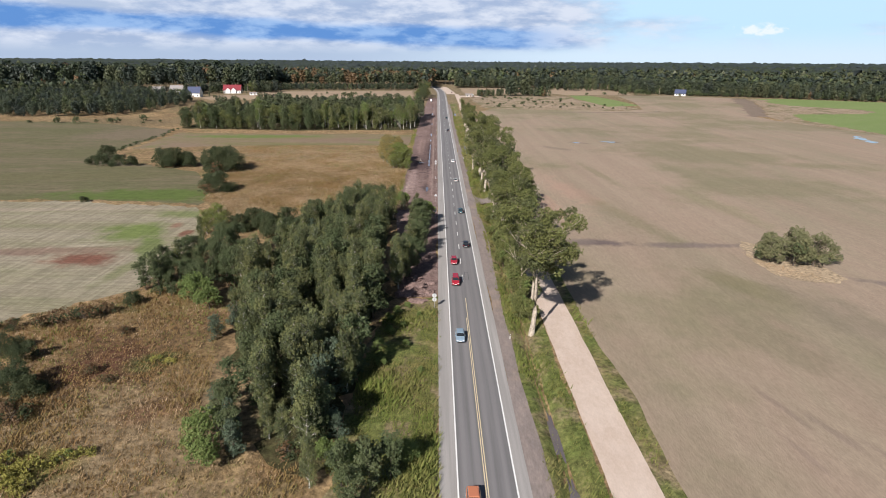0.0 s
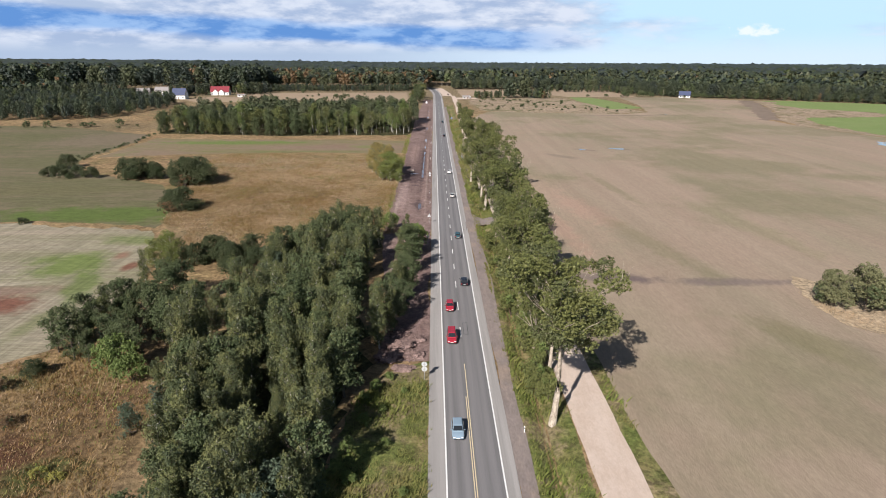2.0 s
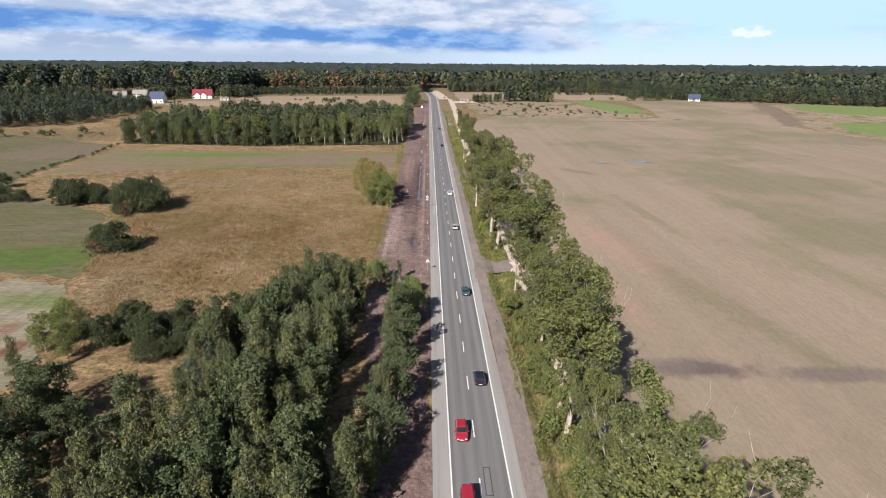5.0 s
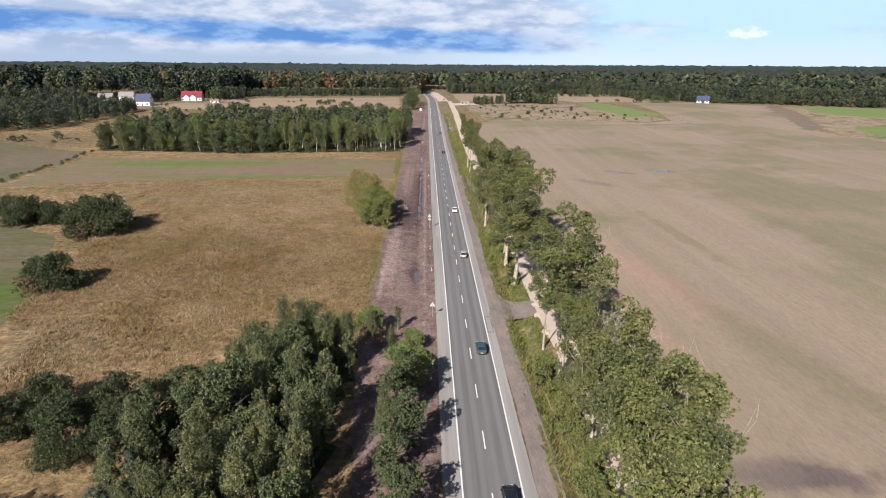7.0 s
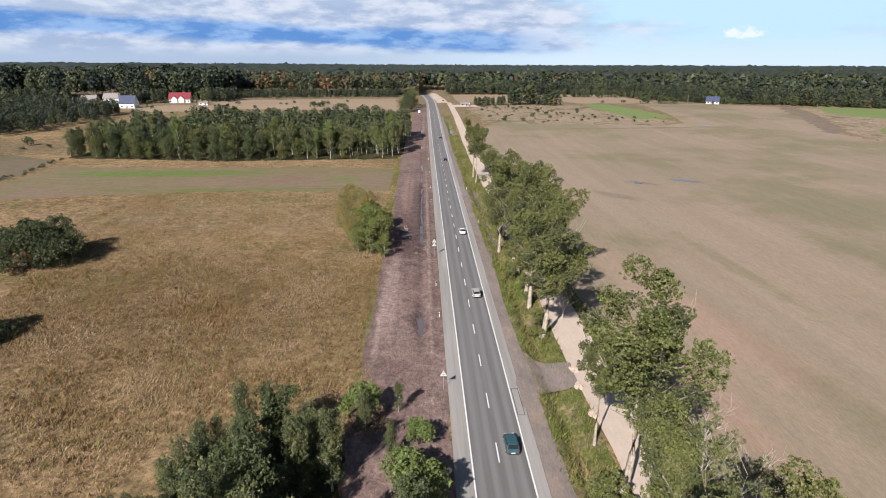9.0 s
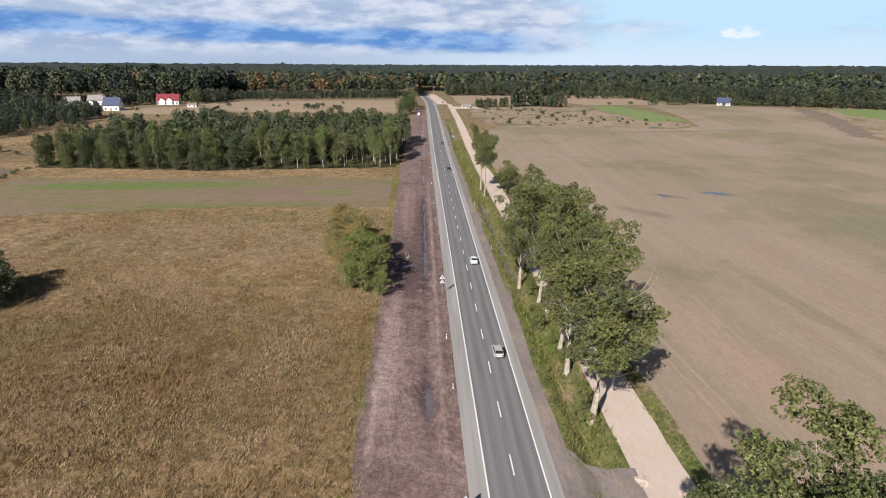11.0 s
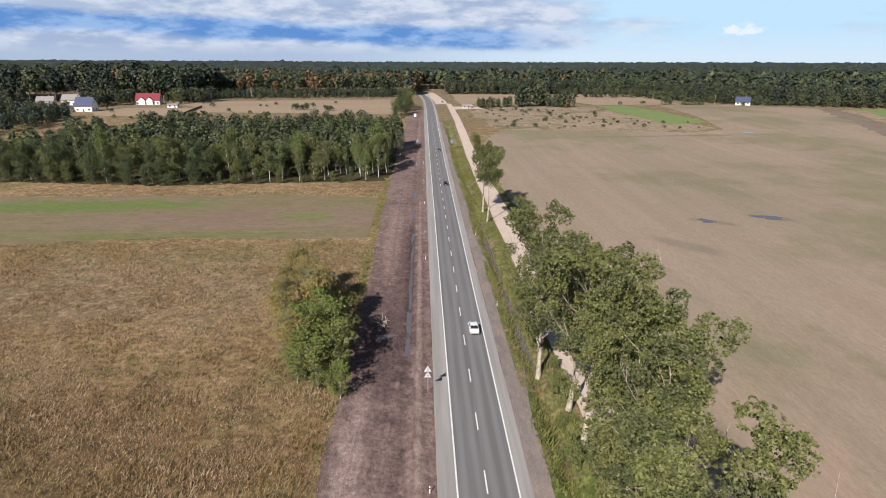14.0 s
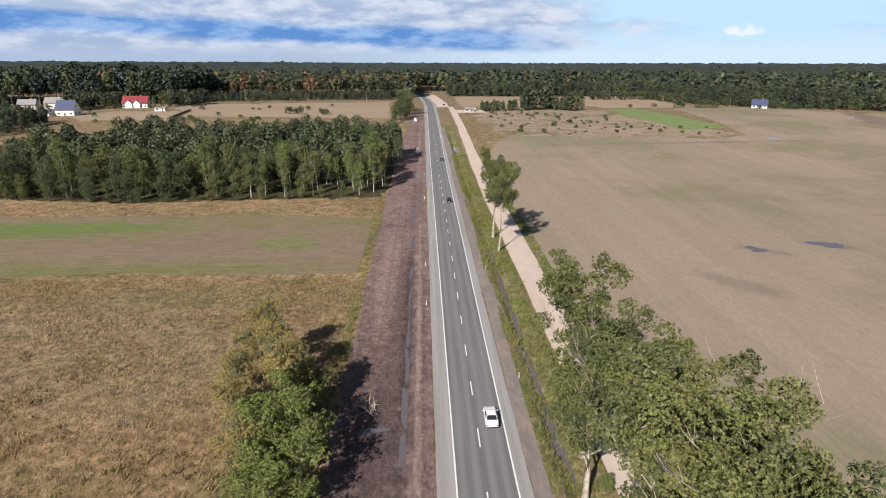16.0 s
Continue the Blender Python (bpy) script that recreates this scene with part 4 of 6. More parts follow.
for x, y, s in ((80.5, 138.5, 0.78), (85, 136, 0.96), (90, 136, 0.95), (94, 138, 0.72), (87, 141, 1.0), (82, 142, 0.8)):
    willows.at(x, y, s)
field("mound", [(82, 157), (79, 150), (76.5, 140), (77, 130), (81, 126), (89, 123.5), (92.5, 127), (93, 138), (88, 150)], STRAW, 0.10, "dry straw-coloured grass round the willow bush", "mound", 3, 0.3, 33)

# ---- yellowing birch clump by the dirt strip ----
gold = Kind([plant("yellow_birch", 400, 17, 1.5, 10.5, 18, egg, 0.8, 0.05, 0.2, 17000, 0.3, 1.5, 50, LEAF_GOLD, BARK_BIRCH, "birch turning yellow beside the dirt strip", "tree", droop=0.6, mats=(LEAF_WILLOW, 0.2), twigs=3, aspect=0.55)])
green_birch = Kind([plant("birch_tree", 410 + i, 13, 0.5, 9.0, 16, egg, 0.75, 0.03, 0.15, 11500, 0.27, 1.35, 44, LEAF_BRIGHT, BARK_BIRCH, "bright green young birch in rough grass", "tree", mats=(LEAF_POPLAR, 0.35), twigs=3) for i in range(2)])
for x, y, h in ((-32.5, 305, 12), (-35, 299, 10), (-29, 297, 12), (-26.5, 290, 13), (-34, 291, 10), (-31, 284, 10.5), (-29.5, 278, 9.5)):
    gold.at(x, y, h / 17 * 1.25, 0.85)
for x, y, h in ((-25, 286, 10), (-22.8, 280, 10), (-26.3, 277, 10), (-21.2, 273.5, 9), (-24, 270, 8.5), (-20, 267, 5.5), (-28.5, 281, 9.5), (-27.5, 271.5, 6.5), (-23.5, 292, 8), (-72.5, 167, 8), (-75, 163, 7), (-70, 161, 6.5), (-76, 169, 6)):
    green_birch.at(x, y, h / 13 * 1.2, 0.9)

# ---- far trees: building blocks ----
def far_tree(rng, h, width, bole, cards):
    """Arrays of one distant tree: leaf sprays on a cluster of rounded tufts."""
    k = max(4, cards // 9)
    u = (np.arange(k) + rng.uniform(0.2, 0.8, k)) / k
    ang = np.arange(k) * 2.4 + rng.normal(0, 0.4, k)
    rad = width * 0.34 * np.sin(np.pi * (0.15 + 0.8 * u)) ** 0.7
    c = np.stack([rad * np.cos(ang), rad * np.sin(ang), bole + (h - bole) * (0.1 + 0.82 * u)], -1)
    pick = rng.integers(0, k, cards)
    d = rng.normal(0, 1, (cards, 3)) + np.array([0, 0, 0.4])
    d /= np.linalg.norm(d, axis=1)[:, None]
    return leaf_cards(rng, c[pick] + d * width * 0.24, width * (0.55 if cards < 60 else 3.3 / math.sqrt(cards)), 0.2, 1.0, out=d, stray=0.3)


def stem_cards(h, r):
    V = np.array([(r, 0, -1), (-0.5 * r, 0.87 * r, -1), (-0.5 * r, -0.87 * r, -1), (0, 0, h)])
    return V, np.array([(0, 1, 3), (1, 2, 3), (2, 0, 3)])


FAR_MATS = [FAR_DARK, FAR_OLIVE, FAR_GREEN, LEAF_RUST, FAR_PINE, BARK_POPLAR, BARK_DARK]


def far_forest(name, spots, tones, height, label, seed, bole=0.25, cards=40, stem=5):
    """A wood far off, all its trees in one mesh. tones: shares of the first five leaf materials."""
    rng = np.random.default_rng(seed)
    forms = [far_tree(rng, 1.0, rng.uniform(0.36, 0.5), bole, cards) for _ in range(10)]
    sv, sf = stem_cards(0.8, 0.014)
    Vs, Fs, Is, base = [], [], [], 0
    share = np.cumsum(tones) / np.sum(tones)
    for x, y in spots:
        h = height * rng.uniform(0.72, 1.1) * (1 + 0.22 * noise.noise((x * 0.02, y * 0.02, seed)))
        V, F = forms[int(rng.integers(0, 10))]
        w = rng.uniform(0, 6.283)
        c, s = math.cos(w), math.sin(w)
        at = np.array([x, y, float(land(x, y))])
        rot = np.array([[c, s, 0], [-s, c, 0], [0, 0, 1]])
        for P, Q, mi in ((V, F, int(np.searchsorted(share, rng.uniform()))), (sv, sf, stem)):
            Vs.append(P @ rot * h + at)
            Fs.append(Q + base)
            Is.append(np.full(len(Q), mi))
            base += len(P)
    return structure(name, mesh_of(name, np.vstack(Vs), np.vstack(Fs), FAR_MATS, np.concatenate(Is)), label, "forest", "stuff")


# ---- birch wood across the meadow ----
wood = Kind([plant("birch_tree", 500 + i, 19, 5.5, 7.4, 15, egg, 0.9, 0.02, 0.2, 5600, 0.38, 1.3, 34, LEAF_WOOD if i % 3 else LEAF_GREEN, BARK_BIRCH,
                   "slender white-stemmed birch at the edge of a wood", "tree", sides=5, twigs=1, flat=1.1, droop=0.5, mats=(LEAF_BIRCH, 0.3)) for i in range(5)])
dark_wood = Kind([plant("alder_tree", 520 + i, 16, 0.6, 10, 14, egg, 0.7, 0.02, 0.2, 6000, 0.38, 1.8, 26, LEAF_ALDER if i else LEAF_POPLAR, BARK_DARK, "dark green alder in a wood", "tree", sides=5, twigs=1) for i in range(3)])


rng = np.random.default_rng(9)
inner = []
for x, y in scatter(BIRCHWOOD, 8.0, 11, 0.6):
    kind = wood if rng.uniform() < (0.92 if x > -62 else 0.4 if x > -110 else 0.18) else dark_wood
    size, tallness = rng.uniform(0.58, 1.1), rng.uniform(0.78, 1.2)
    if y < 458:
        kind.at(x, y, size, tallness, group="birch wood")
    else:
        inner.append((x, y))
for x, y, s in ((-194, 437, 0.8), (-188, 440, 0.75), (-180, 438, 0.8), (-118, 420, 0.55), (-75, 423, 0.4), (-66, 424, 0.4), (-108, 421, 0.4), (-135, 425, 0.6), (-152, 427, 0.65), (-165, 429, 0.6), (-90, 424, 0.35), (-45, 427, 0.3), (-126, 423, 0.75), (-141, 424, 0.85), (-158, 427, 0.8), (-173, 430, 0.85), (-100, 421, 0.6), (-84, 423, 0.5), (-57, 425, 0.45), (-37, 428, 0.4), (-52, 427, 0.55), (-112, 422, 0.7)):
    dark_wood.at(x, y, s, group="birch wood")
far_forest("wood", inner, (1.5, 5, 2.2, 0, 0), 17, "depth of the birch wood behind its edge trees", 13, 0.25, 520)
LEFTWOOD = [(-560, 515), (-400, 507), (-320, 506), (-285, 520), (-262, 600), (-275, 655), (-330, 660), (-350, 690), (-560, 690)]
far_forest("wood", scatter(LEFTWOOD, 8.0, 12, 0.7), (6, 2.5, 0.6, 0, 2.5), 13, "mixed dark green wood beside the houses", 14, 0.08, 420, 6)
for x, y, s in ((-24, 655, 1.0), (-28, 662, 0.9), (-20, 672, 1.1), (-25, 690, 1.2), (-18, 700, 1.2), (-22, 715, 1.25), (-28, 640, 0.7), (-20, 735, 1.2), (-26, 725, 1.1), (-256, 772, 0.75), (-251, 776, 0.9), (-246, 781, 0.8), (-293, 764, 0.55), (-300, 770, 0.7), (-287, 768, 0.4), (-310, 704, 0.5), (-314, 708, 0.6), (-279, 705, 0.35)):
    dark_wood.at(x, y, s)
far_forest("thicket", scatter([(44, 726), (78, 738), (78, 752), (44, 746)], 4.5, 63, 0.8), (4, 4, 3, 0.3, 0), 9, "low green thicket beside the gravel yard", 64, 0.03, 120, 6)
far_forest("thicket", scatter([(82, 736), (106, 740), (106, 758), (82, 754)], 5.5, 65, 0.8), (6, 3, 0.5, 0.8, 0), 21, "clump of tall dark bushes at the field's end", 66, 0.04, 200, 6)
far_forest("thicket", scatter([(108, 762), (122, 764), (138, 736), (124, 730), (110, 745)], 5, 67, 0.8), (3, 5, 1.5, 0.3, 1), 12, "mixed thicket at the field's end", 68, 0.04, 140, 6)
for i in range(125):
    x, y = rng.uniform(45, 190), rng.uniform(585, 735)
    if y < 740 - 0.9 * max(0, x - 60):
        shrubs.at(x, y, rng.uniform(0.2, 0.55), rng.uniform(0.6, 1.0))
for x, y, s in ((-309, 465, 0.9), (-293, 462, 0.9), (-268, 467, 0.8), (-264, 471, 0.7), (-248, 479, 0.9), (-330, 463, 0.5), (-281, 470, 0.5), (-230, 470, 0.4), (-240, 462, 0.4)):
    shrubs.at(x, y, s)
for i in range(34):
    u = i / 33
    shrubs.at(-187 + rng.normal(0, 1.5) - 10 * u, 312 + 120 * u, rng.uniform(0.18, 0.34), rng.uniform(0.6, 1.0))
for x, y, s in ((-110, 745, 0.7), (-95, 790, 0.5), (-98, 740, 0.4), (-90, 700, 0.8), (-87, 702, 0.9), (-150, 770, 0.5), (-170, 690, 0.6), (-150, 680, 0.5), (-210, 670, 0.6), (-130, 660, 0.6)):
    shrubs.at(x, y, s)
for x, y, s in ((306, 754, 0.7), (331, 752, 0.9), (255, 765, 1.3), (262, 768, 1.4), (270, 766, 1.0), (235, 770, 1.2), (240, 772, 1.1), (322, 758, 1.0), (330, 757, 1.1), (340, 754, 0.9), (350, 750, 0.8), (362, 745, 0.8), (215, 775, 0.7), (190, 770, 0.6)):
    shrubs.at(x, y, s)


field("field", [(-263, 662), (-203, 668), (-210, 736), (-275, 734), (-285, 690)], TAN, 0.06, "mown pale yard before the red-roofed house", wobble=1.0, seed=15)
for x, y, s in ((-219, 648, 0.5), (-206, 641, 0.6), (-182, 647, 0.9), (-177, 652, 0.9), (-171, 645, 0.8), (-181, 607, 0.9), (-190, 610, 0.8), (-172, 606, 0.7), (-204, 747, 0.7), (-180, 825, 1.0), (-153, 746, 0.4), (-160, 750, 0.4), (-119, 710, 1.0), (-115, 712, 0.9), (-109, 710, 1.1), (-267, 689, 0.6), (-230, 645, 0.4), (-245, 650, 0.5)):
    shrubs.at(x, y, s)


# ---- far forests ----
far_forest("forest_edge", scatter([(160, 880), (250, 872), (256, 835), (296, 772), (380, 728), (500, 660), (640, 600), (644, 612), (505, 676), (330, 778), (268, 850), (256, 900), (160, 905)], 8, 71, 0.8), (3, 6, 3, 0.4, 0.5), 11,
           "olive bushes along the foot of the forest", 72, 0.03, 160, 6)
far_forest("garden_trees", scatter([(-520, 700), (-400, 700), (-385, 745), (-392, 790), (-520, 800)], 9, 51, 0.8) + scatter([(-330, 752), (-318, 735), (-300, 745), (-312, 800), (-335, 800), (-333, 765)], 8, 52, 0.8)
           + scatter([(-262, 795), (-225, 785), (-222, 830), (-262, 830)], 8, 53, 0.8) + scatter([(-300, 760), (-292, 772), (-296, 800), (-312, 800)], 7, 54, 0.8), (6, 2, 0.5, 0, 3), 15, "dark trees round the houses", 55, 0.08, 300, 6)
far_forest("garden_trees", scatter([(-345, 668), (-300, 662), (-298, 680), (-345, 690)], 6.5, 56, 0.8), (6, 2, 1, 0, 0), 7, "dark hedge trees by the houses", 57, 0.05, 120, 6)
far_forest("forest", scatter([(22, 945), (252, 938), (262, 845), (300, 778), (500, 668), (900, 505), (920, 545), (520, 712), (330, 820), (275, 985), (24, 988)], 8.5, 31, 0.8), (7, 3, 1.0, 0.0, 3), 18,
           "dark green forest edge behind the field", 32, 0.1, 360, 6)
far_forest("forest", scatter([(24, 988), (275, 985), (330, 820), (520, 712), (920, 545), (900, 505), (1250, 330), (1300, 560), (800, 900), (260, 1060), (30, 1060)], 13, 61, 0.8), (6, 4, 1.0, 0.05, 3), 20,
           "dark green mixed forest behind the field", 62, 0.15, 30, 6)
far_forest("forest", scatter([(24, 1010), (300, 1010), (800, 900), (1300, 560), (1700, 700), (1100, 1300), (300, 1450), (24, 1450)], 18, 33, 0.8), (5, 4, 0.8, 0.3, 4), 23,
           "mixed forest with autumn tints", 34, 0.3, 28)
far_forest("hedge", scatter([(-330, 845), (-200, 862), (-40, 880), (-36, 915), (-200, 900), (-330, 880)], 6.5, 35, 0.8), (6, 3, 0.5, 0.1, 2), 10, "low dense young wood along the field", 36, 0.05, 280, 6)
far_forest("forest", scatter([(-340, 890), (-200, 905), (-30, 920), (-30, 1060), (-340, 1060)], 10, 37, 0.8), (2.5, 2.5, 0.3, 4.0, 1.0), 24, "tall forest with pale stems and rust-brown crowns", 38, 0.42, 170)
far_forest("forest", scatter([(-24, 920), (-12, 930), (-14, 1060), (-30, 1060)], 8, 45), (1, 3, 1, 1, 1), 24, "tall thin forest trees by the road", 46, 0.4)
far_forest("forest", scatter([(-700, 800), (-420, 800), (-250, 815), (-240, 900), (-700, 930)], 8.0, 39, 0.8), (4, 2, 0.2, 0.25, 5), 32, "tall pine forest behind the houses", 40, 0.42, 300)
far_forest("forest", scatter([(-1300, 520), (-700, 560), (-440, 690), (-420, 800), (-700, 860), (-1300, 900)], 13, 41, 0.8), (6, 3, 0.8, 0.6, 3), 18, "dark mixed forest", 42, 0.12)
far_forest("forest", scatter([(-900, 930), (-30, 1060), (-20, 1450), (-400, 1500), (-1300, 1100)], 19, 43, 0.8), (5, 3, 0.4, 1.0, 5), 24, "mixed forest with autumn tints", 44, 0.3, 28)
far_forest("forest", scatter([(-30, 1062), (24, 1062), (24, 1200), (-30, 1200)], 9, 47), (3, 3, 1, 1, 2), 24, "tall forest at the end of the road", 48, 0.35)


def canopy():
    xs = spread([(-4900, -1500, 40), (-1500, 1500, 11), (1500, 4900, 40)])
    ys = spread([(-300, 1000, 45), (1000, 2000, 12), (2000, 4900, 40)])
    X, Y = np.meshgrid(xs, ys)
    r = np.random.default_rng(60)
    X, Y = X + r.normal(0, 4, X.shape), Y + r.normal(0, 4, Y.shape)
    big = np.array([noise.noise((a0 * 0.004, b0 * 0.002, 3.0)) for a0, b0 in zip(X.ravel(), Y.ravel())]).reshape(X.shape)
    Z = land(X, Y) + 15 + 6 * big + r.normal(0, 4.6, X.shape)
    wild = (Y > 1380 - 0.35 * np.abs(X)) & (np.hypot(X, Y) > 1230)
    F = grid_faces(len(xs), len(ys))
    keep = wild.ravel()[F].all(1)
    idx = r.choice(2, keep.sum(), p=(0.6, 0.4))
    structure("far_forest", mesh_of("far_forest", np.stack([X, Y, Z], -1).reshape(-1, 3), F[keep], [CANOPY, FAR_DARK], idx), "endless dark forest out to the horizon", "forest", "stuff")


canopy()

# ---- water ----
WATER, wk, wb = material("puddle_water", 0.05, 1.0)
wk.put(wb, "Base_Color", wk.mix(wk.noise(wk.add("ShaderNodeTexCoord").outputs["Object"], 0.8), (0.105, 0.092, 0.098), (0.160, 0.140, 0.145)))


def puddle(cx, cy, rx, ry, z, seed):
    """A ragged flat pool."""
    rng = np.random.default_rng(seed)
    n = 36
    w = np.linspace(0, 2 * np.pi, n, endpoint=False)
    r = 1 + 0.28 * np.sin(2 * w + seed) + 0.2 * np.sin(3 * w + 2 * seed) + 0.12 * np.sin(7 * w + seed) + rng.normal(0, 0.05, n)
    ring = np.stack([cx + rx * r * np.cos(w), cy + ry * r * np.sin(w), np.full(n, z)], -1)
    structure("puddle", mesh_of("puddle", np.vstack([ring, [(cx, cy, z)]]), [(j, (j + 1) % n, n) for j in range(n)], [WATER]), "shallow muddy puddle that mirrors the sky", "water")


for i, (cx, cy, rx, ry) in enumerate(((-10.5, 226, 0.6, 6), (-10.4, 283, 0.5, 5), (-10.6, 294, 0.9, 5), (-10.3, 305, 0.5, 5), (-10.4, 316, 0.4, 5), (-10.4, 333, 0.35, 7), (-10.4, 349, 0.4, 5), (-10.5, 372, 0.35, 6), (-10.5, 402, 0.5, 8),
                                      (-10.5, 470, 0.4, 7), (-10.6, 545, 0.8, 12), (-10.5, 590, 0.5, 8), (-14.5, 287, 1.6, 0.8))):
    puddle(cx, cy, rx, ry, float(land(-10.4 if i < 12 else cx, cy)) + (0.17 if i < 12 else 0.1), 70 + i)
for i, (cx, cy, rx, ry) in enumerate(((10.4, 286, 0.7, 9), (10.3, 305, 0.6, 8), (10.5, 324, 0.7, 8), (10.4, 341, 0.6, 7), (10.3, 545, 2.0, 11), (10.4, 52, 0.6, 8), (10.4, 68, 0.5, 6), (10.4, 360, 0.5, 6))):
    puddle(cx, cy, rx, ry, float(land(10.4, cy)) + 0.3, 90 + i)
for i, (cx, cy, rx, ry) in enumerate(((104, 366.5, 4.2, 2.6), (82, 363, 2.4, 2.0), (210, 570, 5, 2.2), (281, 386, 4, 7), (277, 371, 3, 6), (287, 398, 2, 4))):
    puddle(cx, cy, rx, ry, float(land(cx, cy)) + 0.07, 110 + i)


# ---- hard things: helpers ----
def solid(bm, verts, faces):
    vs = [bm.verts.new(v) for v in verts]
    for f in faces:
        bm.faces.new([vs[i] for i in f])


BOX = [(0, 3, 2, 1), (4, 5, 6, 7), (0, 1, 5, 4), (1, 2, 6, 5), (2, 3, 7, 6), (3, 0, 4, 7)]


def box(bm, x0, x1, y0, y1, z0, z1):
    solid(bm, [(x0, y0, z0), (x1, y0, z0), (x1, y1, z0), (x0, y1, z0), (x0, y0, z1), (x1, y0, z1), (x1, y1, z1), (x0, y1, z1)], BOX)


def piece(name, bm, mat, parent, label="", bevel=0.0, smoothed=False):
    if bevel:
        bmesh.ops.bevel(bm, geom=bm.edges[:], offset=bevel, segments=2, affect="EDGES", profile=0.6)
    bmesh.ops.recalc_face_normals(bm, faces=bm.faces[:])
    me = bpy.data.meshes.new(name)
    bm.to_mesh(me)
    bm.free()
    me.materials.append(mat)
    if smoothed:
        for p in me.polygons:
            p.use_smooth = True
    return part(name, me, parent, label)


def lathe(bm, profile, axis="x", sides=16):
    rings = []
    for a0, r in profile:
        ring = []
        for s in range(sides):
            w = 2 * math.pi * s / sides
            p = (a0, r * math.cos(w), r * math.sin(w)) if axis == "x" else (r * math.cos(w), r * math.sin(w), a0)
            ring.append(bm.verts.new(p))
        rings.append(ring)
    for p, q in zip(rings, rings[1:]):
        for s in range(sides):
            bm.faces.new((p[s], p[(s + 1) % sides], q[(s + 1) % sides], q[s]))
    bm.faces.new(rings[0][::-1])
    bm.faces.new(rings[-1])


def loft(bm, sections):
    rows = [[bm.verts.new(p) for p in sec] for sec in sections]
    n = len(rows[0])
    for p, q in zip(rows, rows[1:]):
        for s in range(n):
            bm.faces.new((p[s], p[(s + 1) % n], q[(s + 1) % n], q[s]))
    bm.faces.new(rows[0][::-1])
    bm.faces.new(rows[-1])


# ---- cars ----
GLASS = plain("dark_car_glass", (0.02, 0.024, 0.028), 0.06, 0.0, 0.6)
TYRE = plain("black_rubber", (0.02, 0.02, 0.02), 0.8)
RIM = plain("grey_alloy", (0.4, 0.4, 0.42), 0.35, 0.8)
LAMP = plain("clear_lamp_glass", (0.6, 0.6, 0.6), 0.15)
TAIL = plain("red_lamp_glass", (0.35, 0.02, 0.02), 0.2)
PLATE = plain("pale_plate", (0.7, 0.7, 0.68), 0.5)
TRIM = plain("black_trim", (0.03, 0.03, 0.03), 0.6)


